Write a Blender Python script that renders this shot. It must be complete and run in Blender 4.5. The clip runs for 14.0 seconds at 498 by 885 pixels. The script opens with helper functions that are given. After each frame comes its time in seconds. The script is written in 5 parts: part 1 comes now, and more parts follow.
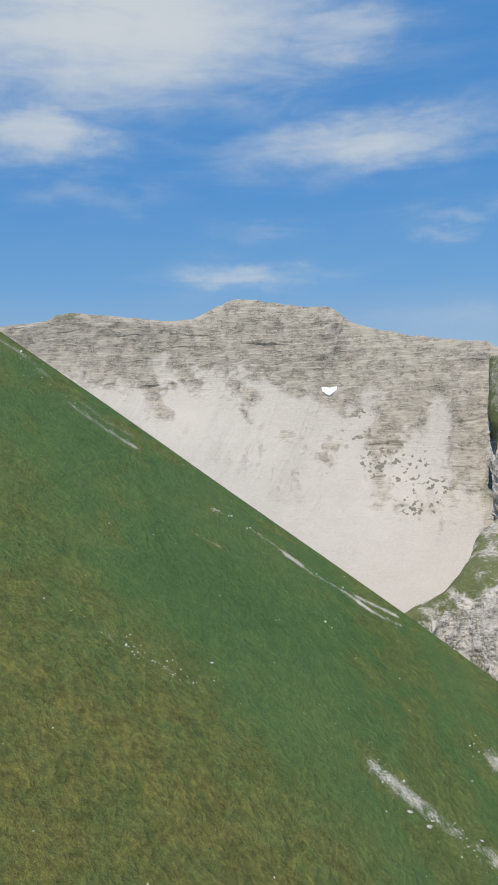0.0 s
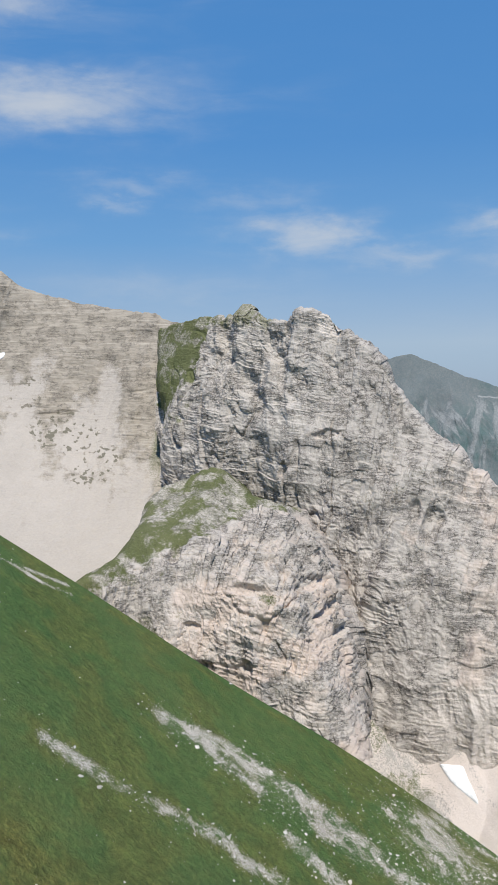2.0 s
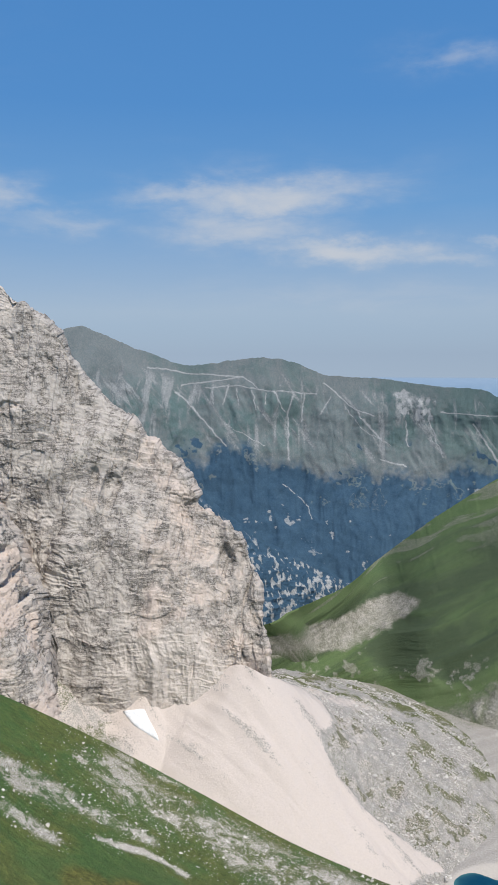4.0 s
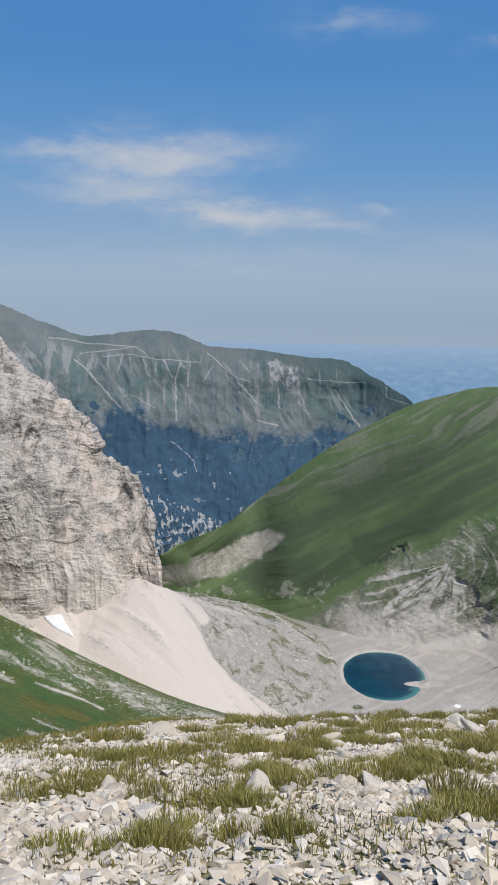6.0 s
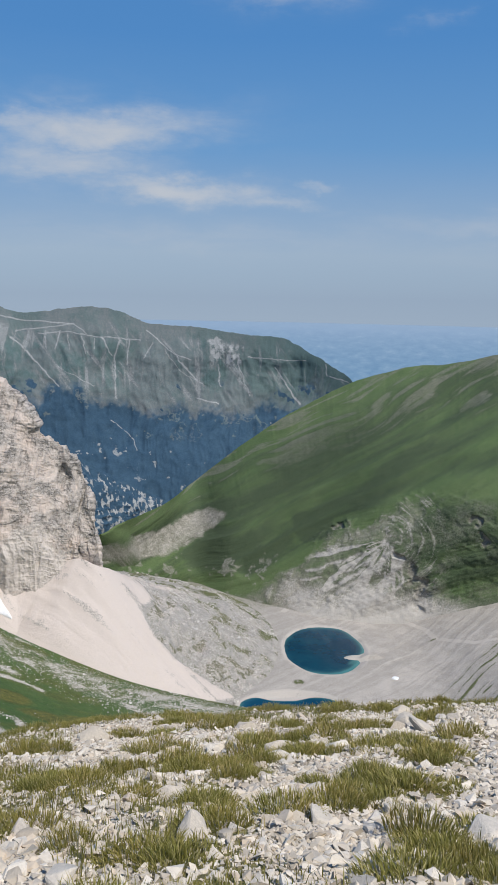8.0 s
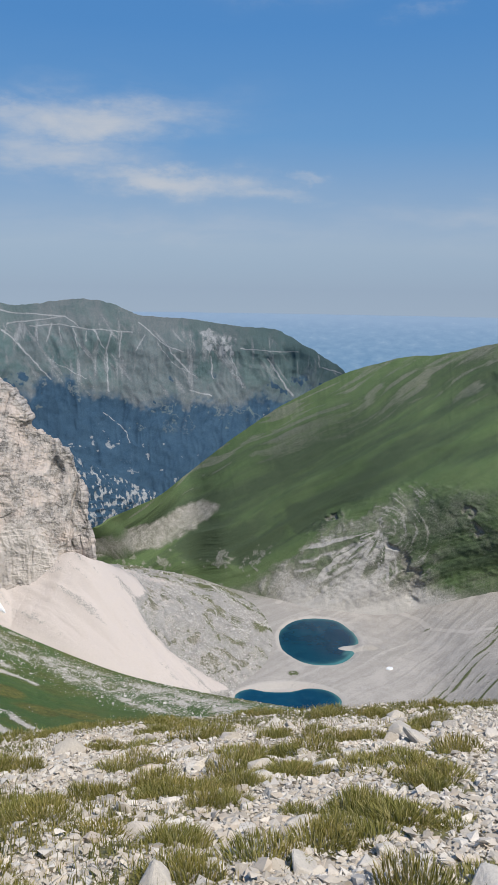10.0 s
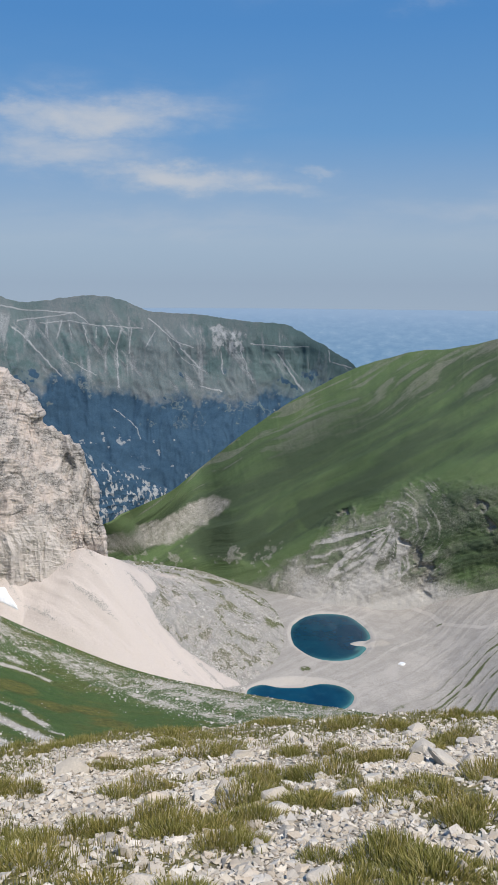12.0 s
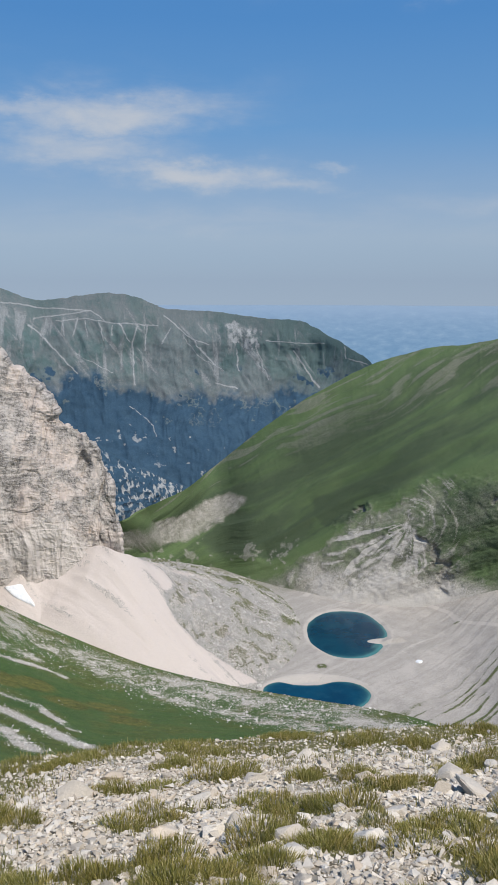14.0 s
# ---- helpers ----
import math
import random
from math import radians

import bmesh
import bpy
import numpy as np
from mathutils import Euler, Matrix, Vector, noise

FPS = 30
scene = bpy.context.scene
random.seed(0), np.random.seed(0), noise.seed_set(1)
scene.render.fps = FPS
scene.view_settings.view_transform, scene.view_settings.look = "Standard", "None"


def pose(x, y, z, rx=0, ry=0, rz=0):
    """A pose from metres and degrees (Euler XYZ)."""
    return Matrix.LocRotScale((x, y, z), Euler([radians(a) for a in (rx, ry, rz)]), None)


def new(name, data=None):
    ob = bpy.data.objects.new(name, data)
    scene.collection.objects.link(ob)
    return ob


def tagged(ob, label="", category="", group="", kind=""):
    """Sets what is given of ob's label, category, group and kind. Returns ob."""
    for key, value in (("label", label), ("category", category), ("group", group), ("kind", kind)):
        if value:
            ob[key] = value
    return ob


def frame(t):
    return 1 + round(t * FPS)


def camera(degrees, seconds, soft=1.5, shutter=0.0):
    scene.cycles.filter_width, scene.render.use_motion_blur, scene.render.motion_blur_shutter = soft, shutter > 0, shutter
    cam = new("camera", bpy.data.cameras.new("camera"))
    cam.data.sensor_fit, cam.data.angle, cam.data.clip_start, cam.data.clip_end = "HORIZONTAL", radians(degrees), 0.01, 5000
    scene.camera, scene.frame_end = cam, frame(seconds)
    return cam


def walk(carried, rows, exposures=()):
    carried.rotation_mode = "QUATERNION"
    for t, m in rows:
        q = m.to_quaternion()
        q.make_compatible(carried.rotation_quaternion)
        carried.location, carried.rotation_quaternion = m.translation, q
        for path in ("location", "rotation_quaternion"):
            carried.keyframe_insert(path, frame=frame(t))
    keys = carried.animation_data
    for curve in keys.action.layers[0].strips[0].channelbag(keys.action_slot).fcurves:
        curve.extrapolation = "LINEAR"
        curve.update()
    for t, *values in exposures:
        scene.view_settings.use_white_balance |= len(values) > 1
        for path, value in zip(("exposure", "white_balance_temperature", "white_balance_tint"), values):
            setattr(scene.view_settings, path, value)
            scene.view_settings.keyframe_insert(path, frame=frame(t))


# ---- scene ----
# Seconds, place of the lens, tilt, heading and lean of the camera.
ROWS = [
    (0.0, -11.22, 70.84, -4.68, 88.75, 56.21, -1.78),
    (0.5, -11.22, 70.84, -4.68, 88.64, 50.45, -2.24),
    (1.0, -11.22, 70.84, -4.68, 87.61, 44.56, -2.37),
    (1.5, -11.22, 70.84, -4.68, 86.68, 38.72, -1.54),
    (2.0, -11.22, 70.84, -4.68, 86.09, 33.51, -0.68),
    (2.5, -11.22, 70.84, -4.68, 85.45, 27.15, -0.10),
    (3.0, -11.22, 70.84, -4.68, 85.11, 19.29, 0.08),
    (3.5, -11.22, 70.84, -4.68, 84.54, 13.15, -0.11),
    (3.60, -11.15, 70.37, -4.64, 84.29, 12.22, -0.13),
    (3.70, -10.92, 68.95, -4.51, 84.05, 11.28, -0.16),
    (3.85, -10.30, 65.05, -4.17, 83.94, 10.94, -0.13),
    (4.10, -9.00, 56.78, -3.43, 83.69, 10.20, -0.05),
    (4.40, -7.43, 46.85, -2.55, 83.34, 9.13, 0.06),
    (4.75, -5.60, 35.27, -1.52, 82.88, 7.74, 0.19),
    (5.10, -3.76, 23.68, -0.49, 82.42, 6.35, 0.33),
    (5.40, -2.19, 13.75, 0.39, 82.07, 5.27, 0.44),
    (5.65, -0.89, 5.48, 1.13, 81.82, 4.54, 0.52),
    (5.80, -0.27, 1.58, 1.47, 81.71, 4.20, 0.55),
    (5.90, -0.04, 0.16, 1.60, 81.55, 3.51, 0.65),
    (6.0, 0.03, -0.31, 1.64, 81.39, 2.82, 0.76),
    (6.5, 0.01, -0.16, 1.63, 80.68, 0.93, 0.85),
    (7.0, 0.00, -0.00, 1.60, 79.93, -0.39, 0.85),
    (7.5, 0.04, 0.22, 1.60, 79.86, -1.08, 1.00),
    (8.0, 0.05, 0.37, 1.62, 79.92, -1.40, 1.15),
    (8.5, 0.06, 0.52, 1.58, 79.80, -1.71, 1.03),
    (11.0, 0.23, 1.24, 1.52, 79.22, -1.89, 0.83),
    (11.5, 0.20, 1.40, 1.49, 79.21, -1.88, 0.87),
    (12.0, 0.19, 1.52, 1.48, 79.02, -1.13, 0.37),
    (12.5, 0.20, 1.67, 1.44, 78.83, -0.24, 0.02),
    (13.0, 0.23, 1.82, 1.45, 78.84, -0.12, 0.02),
    (13.5, 0.24, 1.94, 1.45, 78.81, -0.01, 0.01),
    (14.0, 0.23, 2.08, 1.43, 78.80, -0.00, -0.00),
]
cam = camera(33.84, 14.0, soft=0.8)
walk(cam, [(t, pose(x, y, z, tilt, 0, yaw) @ pose(0, 0, 0, 0, 0, lean)) for t, x, y, z, tilt, yaw, lean in ROWS], [(0.0, 0.05, 6500, 6), (1.5, 0.03, 6500, 8), (3.5, 0.0, 6500, 10), (6.0, -0.13, 6470, 10), (14.0, -0.11, 6470, 10)])

# ---- world and sun ----
SUN_AZ, SUN_EL = 142.0, 56.0      # degrees clockwise from +y; elevation
# Clouds: bearing, height, half width and half height in degrees, slant, density.
CLOUDS = (
    (-64.0, 26.0, 16.0, 5.6, 0.06, 1.3), (-50.0, 25.0, 6.5, 2.4, 0.1, 0.85), (-70.0, 19.4, 6.0, 2.2, 0.0, 1.0),
    (-47.5, 18.5, 10.5, 1.9, 0.03, 0.95), (-55.5, 10.3, 4.8, 1.1, 0.0, 0.85), (-66.0, 15.6, 5.0, 1.0, 0.0, 0.45),
    (-55.0, 13.3, 3.0, 0.7, 0.0, 0.3), (-40.5, 13.5, 5.0, 0.7, 0.0, 0.45), (-42.0, 12.3, 2.4, 0.5, 0.0, 0.4),
    (-29.5, 10.2, 4.4, 1.6, -0.10, 0.85), (-24.0, 9.0, 5.0, 0.9, -0.03, 0.6), (-33.5, 12.4, 4.5, 0.8, 0.0, 0.42),
    (-9.0, 10.6, 7.2, 1.6, 0.02, 1.12), (-14.5, 10.8, 5.0, 0.9, 0.03, 0.8), (-11.5, 8.5, 6.2, 1.4, 0.0, 0.92), (-4.0, 7.0, 7.5, 1.0, -0.04, 1.08), (2.0, 6.4, 4.5, 0.6, -0.05, 0.75),
    (6.0, 7.2, 1.5, 0.36, 0.0, 0.55), (3.2, 18.5, 3.4, 0.85, 0.0, 0.5), (12.8, 17.0, 1.5, 0.5, 0.0, 0.35),
    (18.0, 4.9, 6.5, 1.4, 0.03, 0.5), (-38.0, 7.0, 10.0, 1.1, 0.0, 0.3), (-2.0, 3.9, 15.0, 1.0, 0.01, 0.34),
)
world = bpy.data.worlds.new("sky")
scene.world = world
world.use_nodes = True


def build_sky():
    nt = world.node_tree
    nt.nodes.clear()
    N, L = nt.nodes.new, nt.links.new

    def m(op, a, b=0.0, c=None):
        n = N("ShaderNodeMath")
        n.operation = op
        for sock, val in zip(n.inputs, (a, b, c)):
            if val is None:
                continue
            if isinstance(val, (int, float)):
                sock.default_value = val
            else:
                L(val, sock)
        return n.outputs[0]

    out, bg, sky = N("ShaderNodeOutputWorld"), N("ShaderNodeBackground"), N("ShaderNodeTexSky")
    sky.sky_type = "NISHITA"
    sky.sun_disc = False
    sky.sun_elevation, sky.sun_rotation = radians(SUN_EL), radians(SUN_AZ)
    sky.altitude = 2200
    sky.air_density, sky.dust_density, sky.ozone_density = 1.0, 0.5, 3.0
    co = N("ShaderNodeTexCoord").outputs["Generated"]
    sep = N("ShaderNodeSeparateXYZ")
    L(co, sep.inputs[0])
    x, y, z = sep.outputs
    az = m("MULTIPLY", m("ARCTAN2", x, y), 57.2958)
    el = m("MULTIPLY", m("ARCSINE", z), 57.2958)
    stir = N("ShaderNodeTexNoise")
    stir.inputs["Scale"].default_value, stir.inputs["Detail"].default_value, stir.inputs["Roughness"].default_value = 14.0, 6, 0.6
    flat = N("ShaderNodeVectorMath")
    flat.operation = "MULTIPLY"
    flat.inputs[1].default_value = (1, 1, 2.2)
    L(co, flat.inputs[0])
    L(flat.outputs[0], stir.inputs["Vector"])
    split = N("ShaderNodeSeparateColor")
    L(stir.outputs["Color"], split.inputs[0])
    waz = m("MULTIPLY_ADD", m("SUBTRACT", split.outputs[0], 0.5), 9.0, az)
    wel = m("MULTIPLY_ADD", m("SUBTRACT", split.outputs[1], 0.5), 3.2, el)
    # summer haze towards the horizon, deep blue above
    r = N("ShaderNodeValToRGB")
    stops = ((0.0, (0.27, 0.38, 0.55)), (0.05, (0.35, 0.455, 0.60)), (0.10, (0.27, 0.415, 0.62)), (0.17, (0.145, 0.346, 0.648)), (0.28, (0.084, 0.276, 0.622)), (0.5, (0.066, 0.241, 0.587)), (1.0, (0.05, 0.15, 0.42)))
    while len(r.color_ramp.elements) < len(stops):
        r.color_ramp.elements.new(0.5)
    for e, (at, col) in zip(r.color_ramp.elements, stops):
        e.position, e.color = at, (*col, 1)
    L(m("ABSOLUTE", z), r.inputs[0])
    lift = N("ShaderNodeVectorMath")
    lift.operation = "SCALE"
    lift.inputs["Scale"].default_value = 10.0
    L(r.outputs[0], lift.inputs[0])
    base = N("ShaderNodeMix")
    base.data_type = "RGBA"
    base.inputs[0].default_value = 0.86
    L(sky.outputs[0], base.inputs[6])
    L(lift.outputs[0], base.inputs[7])
    # clouds drawn out along the wind
    comb = N("ShaderNodeCombineXYZ")
    L(m("MULTIPLY", az, 0.055), comb.inputs[0])
    L(m("MULTIPLY", el, 0.24), comb.inputs[1])
    puff = N("ShaderNodeTexNoise")
    puff.inputs["Scale"].default_value, puff.inputs["Detail"].default_value, puff.inputs["Roughness"].default_value = 2.6, 7, 0.56
    puff.inputs["Distortion"].default_value = 0.5
    L(comb.outputs[0], puff.inputs["Vector"])
    total = None
    for a, e, wa, we, slant, dens in CLOUDS:
        da = m("SUBTRACT", waz, a)
        de = m("SUBTRACT", m("SUBTRACT", wel, e), m("MULTIPLY", da, slant))
        q = m("ADD", m("POWER", m("ABSOLUTE", m("DIVIDE", da, wa)), 2.0), m("POWER", m("ABSOLUTE", m("DIVIDE", de, we)), 2.0))
        body = m("MULTIPLY", m("POWER", 2.718, m("MULTIPLY", q, -1.1)), dens)
        total = body if total is None else m("MAXIMUM", total, body)
    veil = N("ShaderNodeMapRange")
    veil.inputs["From Min"].default_value, veil.inputs["From Max"].default_value = 0.16, 1.7
    veil.interpolation_type = "SMOOTHSTEP"
    L(m("MULTIPLY_ADD", puff.outputs["Fac"], 1.5, m("SUBTRACT", m("MULTIPLY", total, 1.0), 0.36)), veil.inputs["Value"])
    mask = m("MULTIPLY", m("MULTIPLY", veil.outputs[0], m("POWER", total, 0.5)), 0.88)
    top = N("ShaderNodeMix")
    top.data_type = "RGBA"
    L(mask, top.inputs[0])
    L(base.outputs[2], top.inputs[6])
    top.inputs[7].default_value = (5.7, 6.05, 6.6, 1)
    bg.inputs["Strength"].default_value = 0.1
    L(top.outputs[2], bg.inputs["Color"])
    L(bg.outputs[0], out.inputs["Surface"])


build_sky()
sun = new("sun", bpy.data.lights.new("sun", "SUN"))
sun.data.energy = 4.6
sun.data.angle = radians(0.53)
sun.data.color = (1.0, 0.94, 0.85)
sun.matrix_world = pose(0, 0, 300, 90 - SUN_EL, 0, 180 - SUN_AZ)


# ---- numeric noise and lofted land ----
PERM = np.random.default_rng(11).permutation(256).astype(np.int32)
LEVEL = (np.random.default_rng(12).random(256)[PERM] * 2 - 1).astype(np.float32)


def vnoise(p, seed=0):
    """Smooth value noise of points (n, 3), from -1 to 1."""
    p = np.asarray(p, np.float32)
    f = np.floor(p)
    x, y, z = (p - f).T
    i, j, k = (f.astype(np.int32) + np.array([seed * 57, seed * 131, seed * 17], np.int32)).T
    x, y, z = (a * a * (3 - 2 * a) for a in (x, y, z))
    total = None
    for a, wx in ((0, 1 - x), (1, x)):
        pa = PERM[(i + a) & 255]
        for c, wy in ((0, 1 - y), (1, y)):
            pc = PERM[(pa + j + c) & 255]
            v = LEVEL[(pc + k) & 255] * (1 - z) + LEVEL[(pc + k + 1) & 255] * z
            v *= wx * wy
            total = v if total is None else total + v
    return total


def fbm(p, octaves=4, seed=0, gain=0.5, ridged=False):
    p = np.asarray(p, np.float32)
    total, amp, norm = 0.0, 1.0, 0.0
    for o in range(octaves):
        n = vnoise(p * np.float32(2.03 ** o) + np.float32(17.3 * o), seed + o)
        if ridged:
            n = 1 - 2 * np.abs(n)
        total, norm, amp = total + amp * n, norm + amp, amp * gain
    return total / norm


def smooth(a, b, x):
    w = np.clip((x - a) / (b - a), 0, 1)
    return w * w * (3 - 2 * w)


def spline(points, n, even=True):
    """n points on a smooth curve through the given ones, evenly spaced or evenly shared out between them."""
    p = np.array(points, float)
    q = np.vstack([2 * p[0] - p[1], p, 2 * p[-1] - p[-2]])
    fine = []
    for a, b, c, d in zip(q, q[1:], q[2:], q[3:]):
        w = np.linspace(0, 1, 24, endpoint=False)[:, None]
        fine.append(0.5 * (2 * b + (c - a) * w + (2 * a - 5 * b + 4 * c - d) * w ** 2 + (3 * b - a - 3 * c + d) * w ** 3))
    fine = np.vstack(fine + [p[-1:]])
    s = np.r_[0, np.cumsum(np.linalg.norm(np.diff(fine, axis=0), axis=1))]
    if not even:
        s = np.arange(len(fine), dtype=float)
    at = np.linspace(0, s[-1], n)
    return np.stack([np.interp(at, s, fine[:, i]) for i in range(3)], 1)


def grid_normals(g):
    du = np.gradient(g, axis=1)
    dv = np.gradient(g, axis=0)
    n = np.cross(du, dv)
    return -n / (np.linalg.norm(n, axis=2, keepdims=True) + 1e-9)


def grid_mesh(name, g, zone=None, closed=False):
    """A mesh from a grid of points (rows, columns, 3), with a colour attribute that says what covers it."""
    nv, nu = g.shape[:2]
    idx = np.arange(nv * nu).reshape(nv, nu)
    quads = np.stack([idx[:-1, :-1], idx[1:, :-1], idx[1:, 1:], idx[:-1, 1:]], -1).reshape(-1, 4)
    me = bpy.data.meshes.new(name)
    me.vertices.add(nv * nu)
    me.vertices.foreach_set("co", g.astype(np.float32).ravel())
    me.loops.add(quads.size)
    me.loops.foreach_set("vertex_index", quads.astype(np.int32).ravel())
    me.polygons.add(len(quads))
    me.polygons.foreach_set("loop_start", np.arange(0, quads.size, 4, dtype=np.int32))
    me.polygons.foreach_set("loop_total", np.full(len(quads), 4, dtype=np.int32))
    me.update(calc_edges=True)
    me.polygons.foreach_set("use_smooth", np.ones(len(quads), dtype=bool))
    if zone is not None:
        at = me.color_attributes.new("zone", "FLOAT_COLOR", "POINT")
        at.data.foreach_set("color", np.clip(zone, 0, 1).astype(np.float32).reshape(-1))
    return me


def loft(rows, nu, nv, bulge=(0, 0, 0), stops=None, back=None, rough=0.0, even=True, tail=None, away=None):
    """A grid of points through rows of curves from the crest to the foot. bulge: how far its middle bows out.
    tail: another bow for its last fifth. back: rows of (outwards shift, drop) that carry it down behind the crest, away: which way. rough: how far the crest line is broken."""
    curves = [spline(r, nu, even) for r in rows]
    if rough:
        c = curves[0]
        t = np.gradient(c, axis=0)
        t /= np.linalg.norm(t, axis=1, keepdims=True)
        side = np.stack([-t[:, 2], 0 * t[:, 2], np.abs(t[:, 0]) + 0.3], 1)
        k = fbm(c * 0.14, 3, 7) + 0.8 * vnoise(np.floor(c * 0.22) + 0.5, 8) * 0.5 + 0.35 * fbm(c * 0.8, 2, 9)
        c += side * (rough * (k - 0.2))[:, None]
    if len(curves) == 2:
        bow = np.repeat(np.array([bulge], float), nu, 0)
        if tail:
            w = smooth(0.72, 0.95, np.linspace(0, 1, nu))[:, None]
            bow = bow * (1 - w) + np.array([tail], float) * w
        curves.insert(1, (curves[0] + curves[1]) / 2 + bow)
    at = np.array(stops) if stops else np.linspace(0, 1, len(curves))
    v = np.linspace(0, 1, nv)
    c = np.stack(curves)                                   # rows, nu, 3
    m = np.gradient(c, at, axis=0)
    k = np.clip(np.searchsorted(at, v, side="right") - 1, 0, len(at) - 2)
    h = (at[k + 1] - at[k])[:, None, None]
    w = ((v - at[k]) / (at[k + 1] - at[k]))[:, None, None]
    g = (2 * w ** 3 - 3 * w ** 2 + 1) * c[k] + (w ** 3 - 2 * w ** 2 + w) * h * m[k] + (3 * w ** 2 - 2 * w ** 3) * c[k + 1] + (w ** 3 - w ** 2) * h * m[k + 1]
    vv = np.repeat(v[:, None], nu, 1)
    uu = np.repeat(np.linspace(0, 1, nu)[None], nv, 0)
    if back:
        out = c[0] - c[-1]
        out[:, 2] = 0
        out /= np.linalg.norm(out, axis=1, keepdims=True) + 1e-6
        if away:
            out = np.repeat(np.array([[*away, 0.0]]), nu, 0)
        shift, drop = np.array([(0, 0), *back], float).T
        at = np.linspace(0, len(back), 6 * len(back) + 1)[1:][::-1]
        behind = [c[0] + out * np.interp(k, range(len(shift)), shift) - np.array([0, 0, np.interp(k, range(len(drop)), drop)]) for k in at]
        g = np.concatenate([np.stack(behind), g])
        vv = np.concatenate([np.repeat(-at[:, None], nu, 1), vv])
        uu = np.concatenate([np.repeat(uu[:1], len(at), 0), uu])
    return g, uu, vv


def pack(*layers):
    a = np.stack(np.broadcast_arrays(*layers, 1.0), -1) if len(layers) == 3 else np.stack(np.broadcast_arrays(*layers), -1)
    return a


# ---- materials ----
def nodes(name):
    m = bpy.data.materials.new(name)
    m.use_nodes = True
    t = m.node_tree
    bsdf = t.nodes["Principled BSDF"]
    bsdf.inputs["Specular IOR Level"].default_value = 0.25
    bsdf.inputs["Roughness"].default_value = 0.9
    return m, t, bsdf


def tex(t, scale, detail=5, rough=0.6, stretch=None, kind="NOISE", turn=None):
    """A noise over the land's own coordinates; returns its factor."""
    co = t.nodes.new("ShaderNodeTexCoord").outputs["Object"]
    if stretch or turn:
        mp = t.nodes.new("ShaderNodeMapping")
        mp.inputs["Scale"].default_value = stretch or (1, 1, 1)
        mp.inputs["Rotation"].default_value = turn or (0, 0, 0)
        t.links.new(co, mp.inputs["Vector"])
        co = mp.outputs[0]
    if kind == "NOISE":
        n = t.nodes.new("ShaderNodeTexNoise")
        n.inputs["Detail"].default_value, n.inputs["Roughness"].default_value = detail, rough
        n.inputs["Scale"].default_value = scale
        t.links.new(co, n.inputs["Vector"])
        return n.outputs["Fac"]
    n = t.nodes.new("ShaderNodeTexVoronoi")
    n.inputs["Scale"].default_value = scale
    n.feature = kind
    t.links.new(co, n.inputs["Vector"])
    return n.outputs["Distance"]


def ramp(t, fac, *stops):
    r = t.nodes.new("ShaderNodeValToRGB")
    e = r.color_ramp.elements
    while len(e) < len(stops):
        e.new(0.5)
    for el, (at, col) in zip(e, stops):
        el.position, el.color = at, (*col, 1) if len(col) == 3 else col
    t.links.new(fac, r.inputs[0])
    return r.outputs[0]


def mixc(t, fac, a, b, blend="MIX"):
    m = t.nodes.new("ShaderNodeMix")
    m.data_type, m.blend_type = "RGBA", blend
    for sock, val in ((m.inputs[0], fac), (m.inputs[6], a), (m.inputs[7], b)):
        if isinstance(val, (int, float)):
            sock.default_value = val
        elif isinstance(val, tuple):
            sock.default_value = (*val, 1)
        else:
            t.links.new(val, sock)
    return m.outputs[2]


def calc(t, op, a, b=0.0, c=None):
    m = t.nodes.new("ShaderNodeMath")
    m.operation = op
    for sock, val in zip(m.inputs, (a, b, c)):
        if val is None:
            continue
        if isinstance(val, (int, float)):
            sock.default_value = val
        else:
            t.links.new(val, sock)
    return m.outputs[0]


def edge(t, mask, rag, lo=0.42, hi=0.58, amount=0.6):
    """A mask with a ragged edge."""
    v = calc(t, "MULTIPLY_ADD", calc(t, "SUBTRACT", rag, 0.5), amount, mask)
    r = t.nodes.new("ShaderNodeMapRange")
    r.inputs["From Min"].default_value, r.inputs["From Max"].default_value = lo, hi
    t.links.new(v, r.inputs["Value"])
    return r.outputs["Result"]


def bump(t, bsdf, height, strength=0.5, distance=0.3):
    b = t.nodes.new("ShaderNodeBump")
    b.inputs["Strength"].default_value, b.inputs["Distance"].default_value = strength, distance
    t.links.new(height, b.inputs["Height"])
    t.links.new(b.outputs[0], bsdf.inputs["Normal"])


def zones(t):
    a = t.nodes.new("ShaderNodeVertexColor")
    a.layer_name = "zone"
    s = t.nodes.new("ShaderNodeSeparateColor")
    t.links.new(a.outputs["Color"], s.inputs[0])
    return s.outputs[0], s.outputs[1], s.outputs[2]


